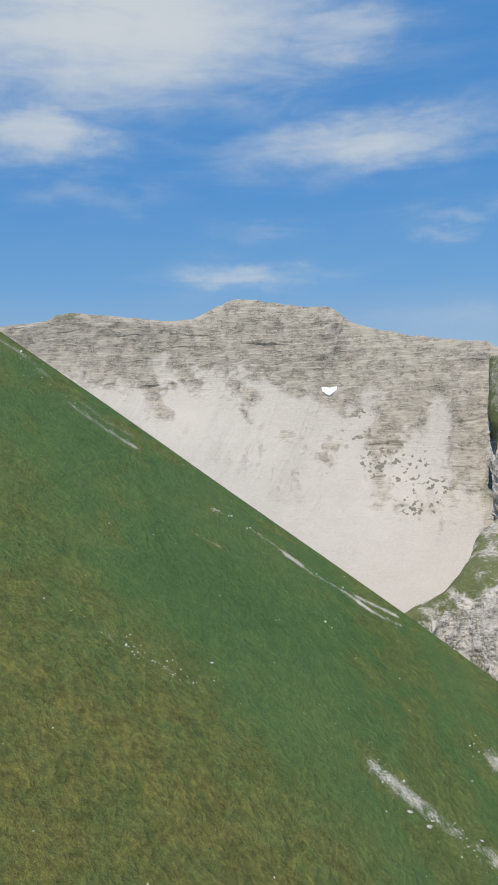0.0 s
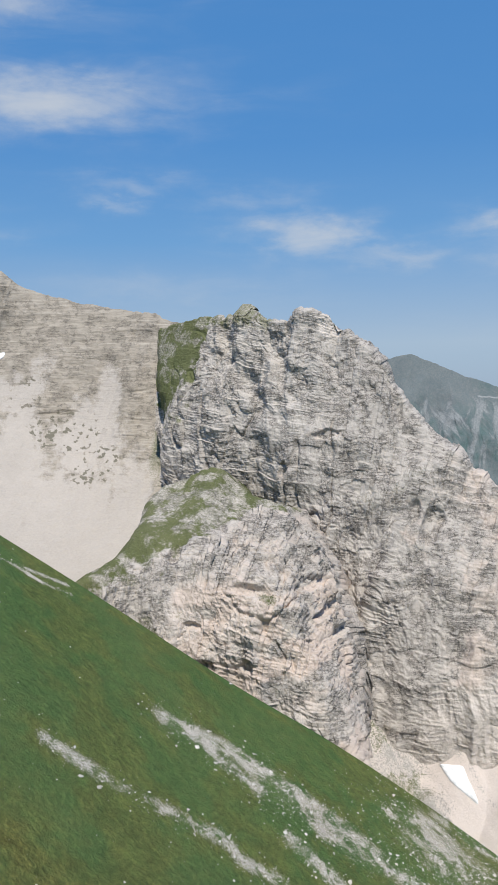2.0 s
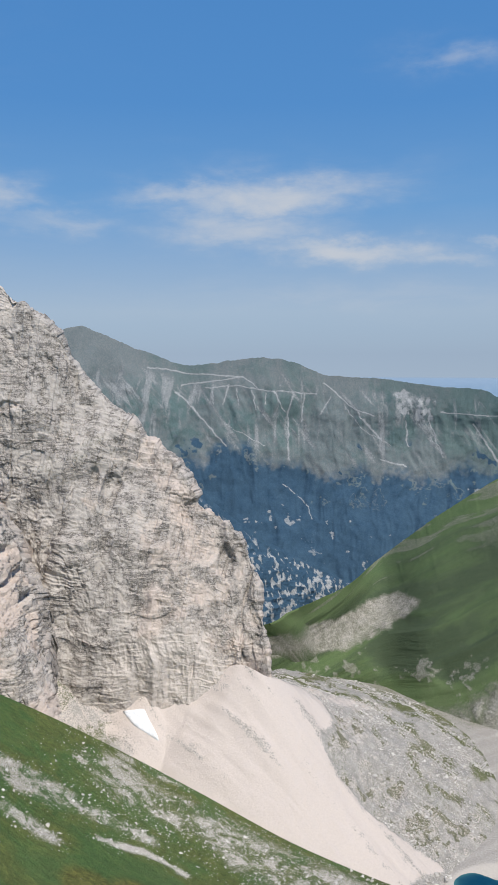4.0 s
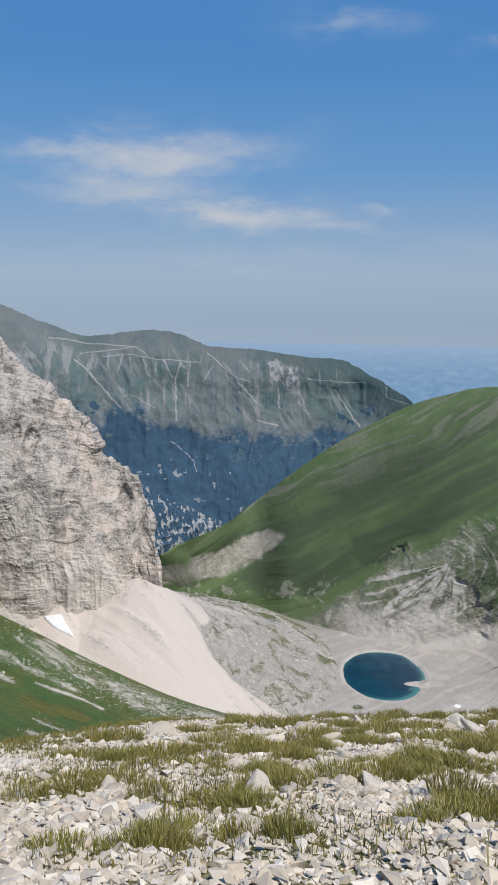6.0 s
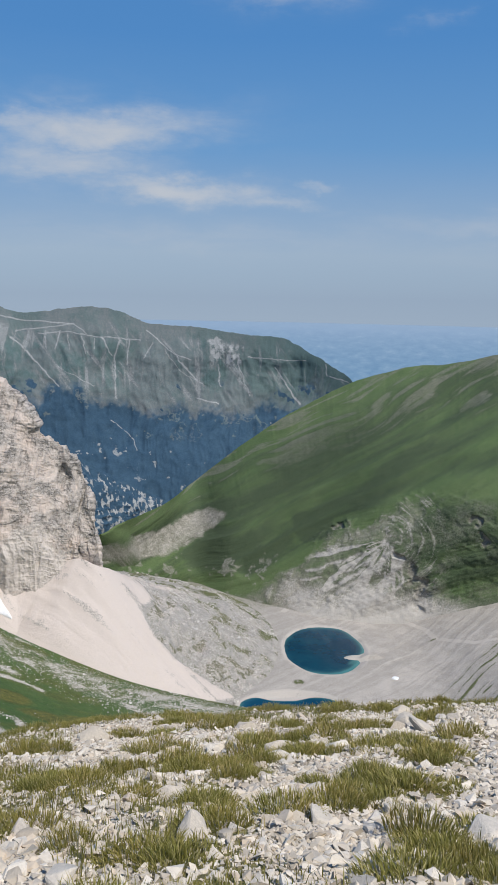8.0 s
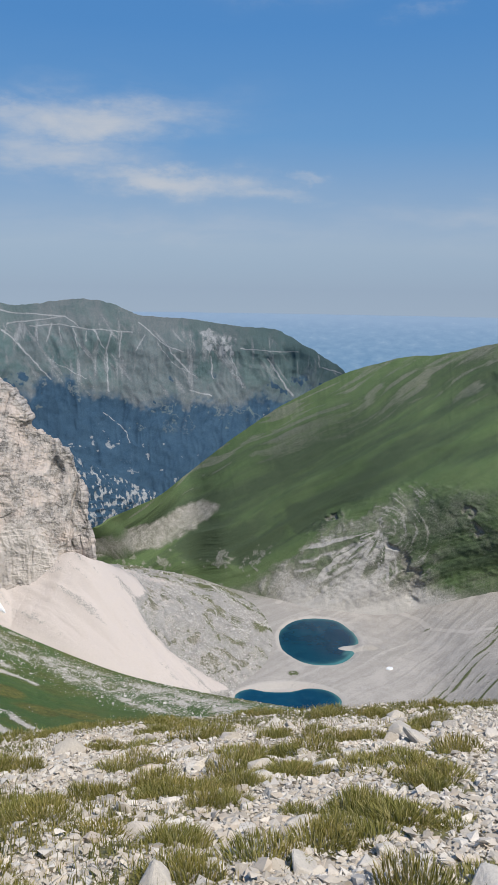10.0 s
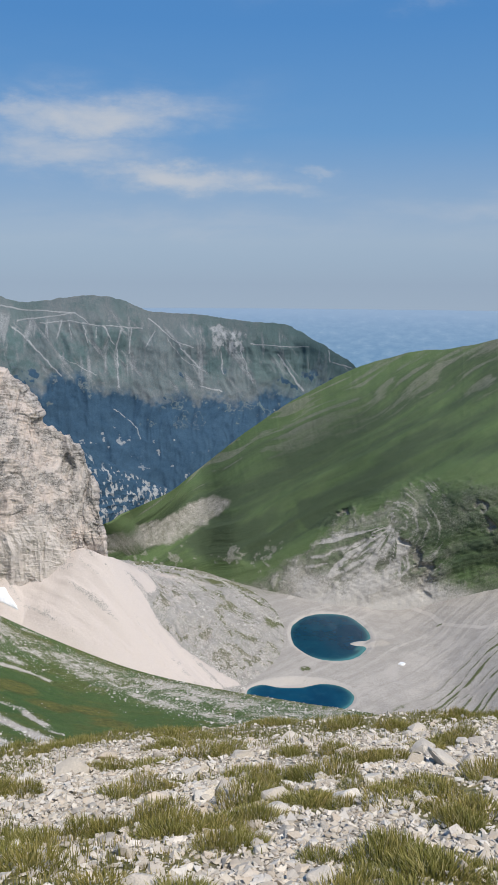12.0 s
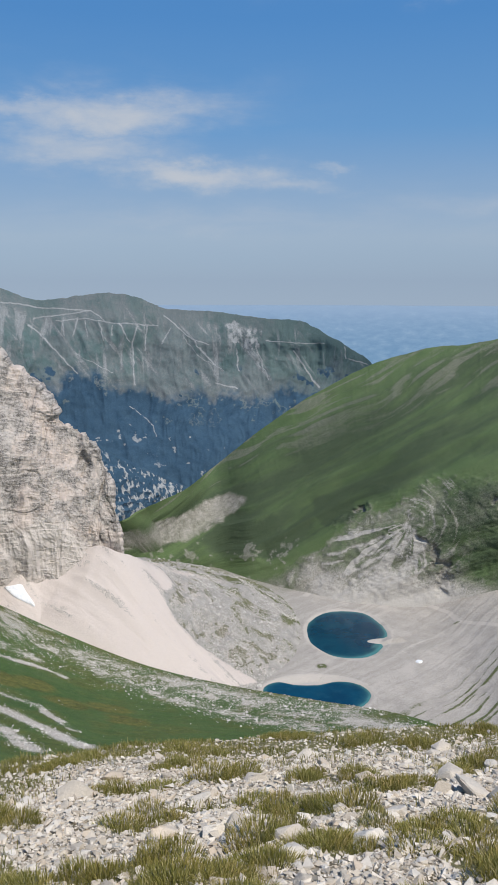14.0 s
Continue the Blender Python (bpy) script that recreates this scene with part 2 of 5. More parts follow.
def land_material(name, rock, grass, scree, third, fine=1.0, bed=None, bump_by=0.5, rag=1.0, wash=False, crack=0.0, clump=0.0, soft=0.0):
    """Bare rock with grass (red), scree (green) and a third cover (blue) laid over it by the mesh's zones; half values
    give a scatter of both. Each cover is (dark, light); fine: grain per metre; wash: the third cover tints rather
    than scatters; crack: how dark the joints of the rock are; clump: tufts per metre in the turf;
    soft: how gently the covers pass into one another. bed: beds per metre, their tilt, stretch and share."""
    m, t, bsdf = nodes(name)
    gz, sz, tz = zones(t)
    big, mid, small = tex(t, 0.03), tex(t, 0.22 * fine, 6, 0.65), tex(t, 1.6 * fine, 6, 0.75)
    grit = tex(t, 4.5 * fine, 3, 0.7)
    both = calc(t, "MULTIPLY_ADD", mid, 0.42, calc(t, "MULTIPLY", small, 0.58))
    if bed:
        layers = tex(t, bed[0], 4, 0.7, stretch=(bed[2], bed[2], 1), turn=bed[1])
        both = calc(t, "MULTIPLY_ADD", layers, bed[3], calc(t, "MULTIPLY", both, 1 - bed[3]))
    c = ramp(t, both, (0.32, rock[0]), (0.5, tuple((a + b) / 2 for a, b in zip(*rock))), (0.66, rock[1]))
    height = both
    if crack:
        # thin broken joints: along the bedding, and steep ones across it
        for scale, stretch, turn, thin, deep in ((0.55 * fine, (0.22, 0.22, 1.0), (0.10, -0.16, 0.0), 0.042, 1.0), (1.3 * fine, (0.25, 0.25, 1.0), (0.06, -0.22, 0.0), 0.06, 0.8), (0.5 * fine, (1.0, 1.0, 0.22), (0.0, 0.25, 0.0), 0.03, 0.8), (0.9 * fine, (0.7, 0.7, 0.7), None, 0.02, 0.5)):
            gap = t.nodes.new("ShaderNodeMapRange")
            gap.interpolation_type = "SMOOTHSTEP"
            gap.inputs["From Min"].default_value, gap.inputs["From Max"].default_value = 0.0, thin
            line = calc(t, "ABSOLUTE", calc(t, "SUBTRACT", tex(t, scale, 4, 0.6, stretch=stretch, turn=turn), 0.5))
            t.links.new(calc(t, "MULTIPLY_ADD", calc(t, "MAXIMUM", calc(t, "SUBTRACT", mid, 0.47), 0.0), 0.35, line), gap.inputs["Value"])
            keep = calc(t, "MULTIPLY_ADD", calc(t, "SUBTRACT", 1.0, gap.outputs[0]), -crack * deep, 1.0)
            grey = t.nodes.new("ShaderNodeCombineColor")
            for sock in grey.inputs[:3]:
                t.links.new(keep, sock)
            c = mixc(t, 1.0, c, grey.outputs[0], "MULTIPLY")
            height = calc(t, "MULTIPLY_ADD", gap.outputs[0], 0.10 * deep, height)
    if not wash:
        c = mixc(t, edge(t, tz, mid, 0.42 - soft, 0.58 + soft, rag), c, ramp(t, both, (0.35, third[0]), (0.65, third[1])))
    c = mixc(t, edge(t, sz, small, 0.36 - soft, 0.64 + soft, rag), c, ramp(t, calc(t, "MULTIPLY_ADD", small, 0.5, calc(t, "MULTIPLY_ADD", big, 0.25, calc(t, "MULTIPLY", grit, 0.25))), (0.34, scree[0]), (0.66, scree[1])))
    g = mixc(t, ramp(t, big, (0.35, (0, 0, 0)), (0.65, (1, 1, 1))), ramp(t, both, (0.32, grass[0]), (0.68, grass[1])), ramp(t, both, (0.32, grass[1]), (0.7, grass[-1])))
    if wash:
        g = mixc(t, edge(t, tz, mid, 0.0, 1.0, 0.5), g, ramp(t, calc(t, "MULTIPLY_ADD", grit, 0.4, calc(t, "MULTIPLY", both, 0.6)), (0.35, third[0]), (0.65, third[1])))
    if clump:
        tufts = calc(t, "MULTIPLY_ADD", tex(t, clump, 3, 0.7), 0.65, calc(t, "MULTIPLY", tex(t, 0.28 * clump, 3, 0.6, stretch=(0.5, 1.0, 1.6)), 0.35))
        g = mixc(t, calc(t, "MULTIPLY_ADD", tz, 0.55, 0.35), g, ramp(t, tufts, (0.36, (0.55, 0.58, 0.52)), (0.5, (1.02, 1.02, 1.02)), (0.64, (1.65, 1.55, 1.45))), "MULTIPLY")
        height = calc(t, "MULTIPLY_ADD", tufts, 2.0, height)
    g = mixc(t, 0.8, g, ramp(t, grit, (0.3, (0.5, 0.55, 0.5)), (0.7, (1.4, 1.34, 1.25))), "MULTIPLY")
    c = mixc(t, edge(t, gz, calc(t, "SUBTRACT", 1.0, small), 0.36 - soft, 0.64 + soft, rag), c, g)
    t.links.new(c, bsdf.inputs["Base Color"])
    bump(t, bsdf, height, bump_by, 0.8 / fine)
    return m


LIME = ((0.355, 0.324, 0.293), (0.55, 0.507, 0.464))
TURF = ((0.045, 0.094, 0.028), (0.076, 0.142, 0.045), (0.112, 0.14, 0.05))
DRY = ((0.085, 0.10, 0.045), (0.13, 0.145, 0.065), (0.16, 0.16, 0.085))
PALE = ((0.50, 0.45, 0.405), (0.65, 0.59, 0.54))
MAT_CLIFF = land_material("weathered_limestone_cliff", LIME, DRY, PALE, ((0.445, 0.368, 0.315), (0.63, 0.545, 0.485)), 1.0, (0.9, (0.06, -0.16, 0), 0.35, 0.3), 0.65, 1.2, crack=0.46, soft=0.06)
MAT_BOWL = land_material("banded_scree_wall", ((0.25, 0.222, 0.182), (0.445, 0.40, 0.34)), DRY, ((0.385, 0.352, 0.315), (0.50, 0.456, 0.412)), ((0.12, 0.115, 0.085), (0.24, 0.22, 0.18)), 1.0, (1.7, (0.05, 0.05, 0), 0.07, 0.66), 0.6, 0.9, crack=0.3, soft=0.1)
MAT_SLOPE = land_material("alpine_meadow", ((0.06, 0.09, 0.022), (0.10, 0.13, 0.04)), TURF, ((0.30, 0.255, 0.20), (0.80, 0.75, 0.69)), ((0.083, 0.091, 0.023), (0.172, 0.162, 0.05)), 2.2, None, 1.0, 1.6, wash=True, clump=1.1)
MAT_TALUS = land_material("pale_talus", ((0.19, 0.182, 0.165), (0.50, 0.475, 0.44)), DRY, ((0.53, 0.468, 0.425), (0.66, 0.585, 0.53)), ((0.10, 0.10, 0.06), (0.22, 0.215, 0.16)), 1.5, None, 0.9, 1.6)
# the blue of distance haze is painted into all base colours here
MAT_FAR_HAZED = land_material("haze_tinted_range", ((0.128, 0.152, 0.165), (0.205, 0.22, 0.222)), ((0.074, 0.125, 0.14), (0.10, 0.155, 0.165), (0.132, 0.18, 0.182)), ((0.30, 0.32, 0.335), (0.46, 0.465, 0.46)), ((0.021, 0.056, 0.10), (0.050, 0.10, 0.152)), 0.8, None, 0.4, 0.8, soft=0.16)
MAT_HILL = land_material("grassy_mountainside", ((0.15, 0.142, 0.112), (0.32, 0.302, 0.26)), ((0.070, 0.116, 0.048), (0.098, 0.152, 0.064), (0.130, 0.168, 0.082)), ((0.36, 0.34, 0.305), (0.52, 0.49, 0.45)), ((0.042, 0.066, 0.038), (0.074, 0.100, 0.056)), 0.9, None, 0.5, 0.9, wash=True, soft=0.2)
MAT_BASIN = land_material("lakeside_scree", ((0.28, 0.26, 0.235), (0.42, 0.39, 0.35)), ((0.07, 0.09, 0.035), (0.10, 0.12, 0.05), (0.12, 0.13, 0.06)), ((0.40, 0.37, 0.333), (0.52, 0.48, 0.435)), ((0.28, 0.262, 0.235), (0.39, 0.366, 0.33)), 1.2, None, 0.6, 0.9)


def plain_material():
    m, t, bsdf = nodes("haze_painted_lowland")
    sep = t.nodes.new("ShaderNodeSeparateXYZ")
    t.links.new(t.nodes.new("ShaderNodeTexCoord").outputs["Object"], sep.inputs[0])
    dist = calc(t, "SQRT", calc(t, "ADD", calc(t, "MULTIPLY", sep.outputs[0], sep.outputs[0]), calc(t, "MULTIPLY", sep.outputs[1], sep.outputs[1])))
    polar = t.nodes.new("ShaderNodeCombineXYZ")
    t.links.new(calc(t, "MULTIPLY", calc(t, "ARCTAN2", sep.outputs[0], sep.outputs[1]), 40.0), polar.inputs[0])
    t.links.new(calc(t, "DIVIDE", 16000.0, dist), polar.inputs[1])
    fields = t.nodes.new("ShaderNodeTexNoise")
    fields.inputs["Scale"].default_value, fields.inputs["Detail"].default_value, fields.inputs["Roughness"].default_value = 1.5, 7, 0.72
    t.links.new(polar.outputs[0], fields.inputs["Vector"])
    # haze is painted in: blue fields that fade to pale blue with distance
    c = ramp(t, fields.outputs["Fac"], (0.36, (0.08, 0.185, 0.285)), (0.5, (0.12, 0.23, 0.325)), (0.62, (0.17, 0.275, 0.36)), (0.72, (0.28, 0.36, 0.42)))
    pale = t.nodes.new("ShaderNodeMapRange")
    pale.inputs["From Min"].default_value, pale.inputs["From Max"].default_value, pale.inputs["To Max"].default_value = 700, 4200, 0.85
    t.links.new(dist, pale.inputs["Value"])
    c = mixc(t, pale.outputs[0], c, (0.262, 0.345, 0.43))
    near = ramp(t, tex(t, 0.2, 6, 0.7), (0.35, (0.05, 0.085, 0.04)), (0.55, (0.10, 0.13, 0.06)), (0.7, (0.26, 0.25, 0.22)))
    far = t.nodes.new("ShaderNodeVectorMath")
    far.operation = "LENGTH"
    t.links.new(t.nodes.new("ShaderNodeTexCoord").outputs["Object"], far.inputs[0])
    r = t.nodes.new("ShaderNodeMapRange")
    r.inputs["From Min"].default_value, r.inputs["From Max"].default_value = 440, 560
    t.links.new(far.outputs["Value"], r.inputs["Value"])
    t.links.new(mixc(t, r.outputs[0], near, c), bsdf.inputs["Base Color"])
    return m


def water_material():
    m, t, bsdf = nodes("deep_lake_water")
    shallow, _, _ = zones(t)
    deep = ramp(t, tex(t, 0.08, 2), (0.4, (0.002, 0.032, 0.066)), (0.6, (0.003, 0.046, 0.084)))
    c = mixc(t, edge(t, shallow, tex(t, 0.3, 3), 0.0, 1.0, 0.3), deep, (0.06, 0.18, 0.185))
    t.links.new(c, bsdf.inputs["Base Color"])
    bsdf.inputs["Roughness"].default_value = 0.15
    bsdf.inputs["Specular IOR Level"].default_value = 0.3
    bump(t, bsdf, tex(t, 2.5, 3), 0.08, 0.05)
    return m


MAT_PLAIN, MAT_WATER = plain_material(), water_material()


def terrain(name, g, zone, material, label, category, kind="structure"):
    ob = new(name, grid_mesh(name, g, zone))
    ob.data.materials.append(material)
    return tagged(ob, label, category, kind=kind)


# ---- large land forms ----
def build_base():
    """The valley floor and the lowland, one sheet to the horizon."""
    r = np.r_[np.linspace(0, 420, 60), np.geomspace(430, 4900, 60)]
    a = np.radians(np.r_[np.linspace(-60, 60, 121), np.linspace(66, 294, 39)])
    a = np.append(a, a[0] + 2 * np.pi)
    rr, aa = np.meshgrid(r, a, indexing="ij")
    x, y = rr * np.sin(aa), rr * np.cos(aa)
    z = -133.5 - 8 * smooth(450, 900, rr) + 1.5 * fbm(np.stack([x, y, 0 * x], -1).reshape(-1, 3) / 60, 3).reshape(x.shape) * smooth(450, 700, rr)
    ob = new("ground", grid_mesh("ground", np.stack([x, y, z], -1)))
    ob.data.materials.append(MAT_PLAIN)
    tagged(ob, "lowland plain reaching the horizon, blue haze painted into its colour", "plain", kind="structure")


def mask_noise(g, s, seed=0, octaves=4, stretch=(1, 1, 1)):
    return fbm((g.reshape(-1, 3) * np.array(stretch)) * s, octaves, seed).reshape(g.shape[:2])


def line_mask(g, points, width, soft=0.5, axes=(1, 1, 1)):
    """1 along a line through the points, 0 further off than width; axes: how much each one counts."""
    p, best = g.reshape(-1, 3) * np.array(axes, float), None
    line = np.array(points, float) * np.array(axes, float)
    for a, b in zip(line[:-1], line[1:]):
        ab = b - a
        w = np.clip((p - a) @ ab / (ab @ ab), 0, 1)
        d = np.linalg.norm(p - a - w[:, None] * ab, axis=1)
        best = d if best is None else np.minimum(best, d)
    return (1 - smooth(width * (1 - soft), width * (1 + soft), best)).reshape(g.shape[:2])


def spot(g, centre, radii):
    """1 at a centre, falling to 0 at the rim of an ellipsoid."""
    q = np.sqrt((((g - np.array(centre)) / np.array(radii)) ** 2).sum(-1))
    return 1 - smooth(0.55, 1.0, q)


def area(g, outline, soft=2.0, axes=(0, 1)):
    """1 inside an outline drawn on two axes, with a soft edge."""
    x, y = g[..., axes[0]], g[..., axes[1]]
    inside, dist = np.zeros(x.shape, bool), np.full(x.shape, 1e9)
    for (x0, y0), (x1, y1) in zip(outline, outline[1:] + outline[:1]):
        cross = ((y0 > y) != (y1 > y)) & (x < (x1 - x0) * (y - y0) / (y1 - y0 + 1e-9) + x0)
        inside ^= cross
        w = np.clip(((x - x0) * (x1 - x0) + (y - y0) * (y1 - y0)) / ((x1 - x0) ** 2 + (y1 - y0) ** 2 + 1e-9), 0, 1)
        dist = np.minimum(dist, np.hypot(x - x0 - w * (x1 - x0), y - y0 - w * (y1 - y0)))
    return smooth(-soft, soft, np.where(inside, dist, -dist))


def far_range():
    top = [(-230.2, 429.2, -8.4), (-199.1, 450.9, 1.2), (-176.2, 465.5, 10.8), (-164.7, 471.2, 6.5), (-143.3, 480, -2.8), (-127, 485.2, -8.6), (-112.3, 487.6, -8.7), (-82.3, 494.6, -5.7), (-67.6, 496.8, -8.1), (-47.9, 499.9, -15.2), (-24.2, 502.6, -16.6), (10.1, 504.9, -21.2), (30.9, 505, -22.6), (44.9, 504.6, -29.2), (62.5, 503, -39.2), (78.3, 500.7, -50.9), (111.1, 490.9, -84)]
    foot = [(-173.3, 385.3, -123), (-115.1, 408.8, -133), (-88.6, 421, -132), (-60.5, 434, -126.3), (-30.7, 448.1, -116.9), (0.9, 463, -102.1), (34.1, 475.7, -89.1), (75, 483.6, -76.3), (115.1, 475.4, -94.9)]
    foot = [(a, b - 6, c - 12) for a, b, c in foot]
    g, u, v = loft([top, foot], 720, 360, (0, 12, -2), back=[(8, 6), (40, 40), (90, 110)], rough=0.7)
    p = g.reshape(-1, 3)
    down = np.stack([p[:, 0] * 0.05 + 0.5 * fbm(p * 0.03, 2, 33), p[:, 1] * 0.02, p[:, 2] * 0.014], 1)
    d = 4.2 * fbm(down, 4, 3, 0.5, ridged=True) + 2.0 * fbm(p * 0.07, 4, 9)
    d = d.reshape(v.shape) * smooth(0.0, 0.2, v) * (1 - smooth(0.93, 1, v)) * (1 - 0.7 * smooth(30, 80, g[..., 0]))
    g = g + grid_normals(g) * d[..., None]
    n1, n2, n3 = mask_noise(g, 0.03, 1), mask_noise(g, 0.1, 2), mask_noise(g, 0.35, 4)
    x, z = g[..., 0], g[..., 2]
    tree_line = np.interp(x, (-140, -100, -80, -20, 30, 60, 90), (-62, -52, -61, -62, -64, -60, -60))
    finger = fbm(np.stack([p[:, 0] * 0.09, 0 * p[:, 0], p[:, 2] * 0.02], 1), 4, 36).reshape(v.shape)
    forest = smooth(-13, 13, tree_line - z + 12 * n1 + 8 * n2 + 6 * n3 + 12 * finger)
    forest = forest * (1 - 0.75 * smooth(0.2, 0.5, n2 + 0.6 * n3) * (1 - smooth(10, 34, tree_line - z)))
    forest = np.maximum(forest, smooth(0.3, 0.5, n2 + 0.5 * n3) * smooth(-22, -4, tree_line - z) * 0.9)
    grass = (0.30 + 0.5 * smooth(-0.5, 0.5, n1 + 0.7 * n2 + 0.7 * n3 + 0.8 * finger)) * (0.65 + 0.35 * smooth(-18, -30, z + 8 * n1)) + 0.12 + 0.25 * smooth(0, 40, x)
    streak = fbm(np.stack([p[:, 0] * 0.5 + 1.5 * fbm(p * 0.05, 2, 35), p[:, 1] * 0.05, p[:, 2] * 0.045], 1), 4, 5).reshape(v.shape)
    # pale lines: the road cut along the crest, gullies and slides
    pale = 0 * v
    for line, w in (([(-142, 476.5, -11), (-121.5, 484, -14), (-93, 490, -16)], 0.6), ([(-124.6, 482, -20.4), (-93, 490, -16), (-83.6, 491, -22.5), (-54, 496.5, -25)], 0.55), ([(-112, 486, -21.5), (-96, 488, -20.5), (-84, 491, -22.5)], 0.5),
                    ([(10, 505, -35), (31, 507, -36), (46.5, 505, -36)], 0.6), ([(-65.7, 494, -25), (-69, 492, -36), (-67, 486.5, -59)], 0.8), ([(-127, 480, -23.6), (-115, 479, -35), (-99, 481, -51.5)], 0.7),
                    ([(-29, 500, -38), (-19, 499, -50)], 0.9), ([(27.7, 507, -40.5), (36.6, 508, -54.5), (43.4, 504, -63)], 1.0), ([(58.5, 504, -38.5), (59.5, 505, -45.5), (72.4, 503, -49)], 0.7), ([(-51, 498, -19.5), (-34, 500, -33), (-24, 500, -36.5)], 0.6),
                    ([(-76, 491, -23), (-70, 490, -34)], 0.7), ([(-118, 484, -21), (-119, 482, -29)], 0.5), ([(-108, 486, -21), (-107, 484, -30)], 0.5), ([(-96, 488, -22), (-94, 486, -31)], 0.5), ([(-88, 490, -23), (-85, 487, -33)], 0.5), ([(-80, 491, -24), (-80, 489, -30)], 0.5), ([(-47, 498, -27), (-52, 496, -36)], 0.6), ([(-34, 500, -32), (-27, 498, -41)], 0.6), ([(-60, 495, -24.6), (-62, 491, -40)], 0.7), ([(-100, 488, -20), (-102, 484, -30)], 0.8)):
        pale = np.maximum(pale, 0.72 * line_mask(g + (n2 * 0.9 + 0.5 * n3)[..., None], line, w * 0.55, 0.9, (1, 0, 1)) * smooth(-0.6, 0.0, n3 + 0.35))
    pale = np.maximum(pale, 0.9 * spot(g + (2.5 * n2 + 2 * n3)[..., None], (-2, 503, -33.5), (15, 60, 9)) * smooth(-0.3, 0.3, streak + n3 + 0.1))
    pale = np.maximum(pale, spot(g + (2 * n2 + 2 * n3)[..., None], (-10, 503, -26), (6, 60, 3.5)) * 0.6)
    slide = fbm(np.stack([(p[:, 0] + 0.8 * p[:, 2]) * 0.3, p[:, 1] * 0.05, (p[:, 2] - 0.8 * p[:, 0]) * 0.03], 1), 4, 37).reshape(v.shape)
    pale = np.maximum(pale, 0.42 * smooth(0.10, 0.5, np.maximum(streak, slide) + 0.4 * n1) * smooth(0.03, 0.10, v) * (1 - smooth(0.34, 0.55, v)) * (1 - 0.7 * forest))
    pale = np.maximum(pale, 0.55 * smooth(0.40, 0.6, n3 + 0.6 * slide) * smooth(0.45, 0.6, v) * smooth(-0.1, 0.3, n1 + 0.2))
    for line, w in (([(-69.5, 476, -71), (-56, 472, -82), (-54, 468, -88)], 0.6), ([(-20.6, 494, -60), (-7, 494, -63)], 0.8), ([(-100, 482, -40), (-80, 480, -52)], 0.4), ([(-40, 499, -31), (-28, 499, -44), (-15, 497, -52)], 0.5), ([(-8, 501, -40), (-5, 497, -52)], 0.9), ([(4, 501, -38), (12, 498, -58)], 0.7)):
        pale = np.maximum(pale, 0.7 * line_mask(g + (n2 * 1.4 + n3 * 0.6)[..., None], line, w * 0.5, 0.95, (1, 0, 1)) * smooth(-0.5, 0.1, n3 + 0.2))
    pale = pale * 0.95
    forest = forest * (1 - 0.8 * pale)
    grass = grass * (1 - pale)
    grass = np.clip(grass + 0.3 * spot(g, (40, 504, -45), (40, 40, 16)), 0, 1) * (1 - pale)
    terrain("far_mountain_range", g, pack(grass * (1 - forest), pale, forest), MAT_FAR_HAZED, "distant mountain range painted haze blue-green, with forested lower flanks", "mountain")


def valley_spur():
    top = [(-123.4, 377.1, -35.5), (-97.8, 384.4, -53.8), (-81, 390.8, -70.1), (-63.6, 399.4, -84.3), (-42.5, 410.5, -97.6), (-23, 423.4, -110.3)]
    foot = [(-115.4, 341.2, -114.7), (-92.7, 356, -116.8), (-77.5, 368.3, -116.7), (-58.9, 383.6, -115.7), (-38.9, 402.5, -113.8), (-21.3, 420.9, -112.1)]
    g, u, v = loft([top, foot], 420, 260, (-2, -3, 2), back=[(6, 8), (20, 50)])
    d = (1.6 * mask_noise(g, 0.12, 31, 3) + 0.7 * fbm(g.reshape(-1, 3) * 0.3, 3, 8, ridged=True).reshape(v.shape))
    g = g + grid_normals(g) * (d * smooth(-0.02, 0.1, v))[..., None]
    rock = smooth(0.0, 0.4, mask_noise(g, 0.75, 12, 4, (1, 1, 0.45)) + 0.4 * mask_noise(g, 0.06, 13) + 0.10) * smooth(0.01, 0.12, v)
    terrain("valley_spur", g, pack(0.22 * smooth(0, 0.4, mask_noise(g, 0.1, 14)) * (1 - rock), rock * 0.66, 1 - 0.6 * rock), MAT_FAR_HAZED, "dark wooded spur dotted with pale rock, tinted haze blue", "mountain")


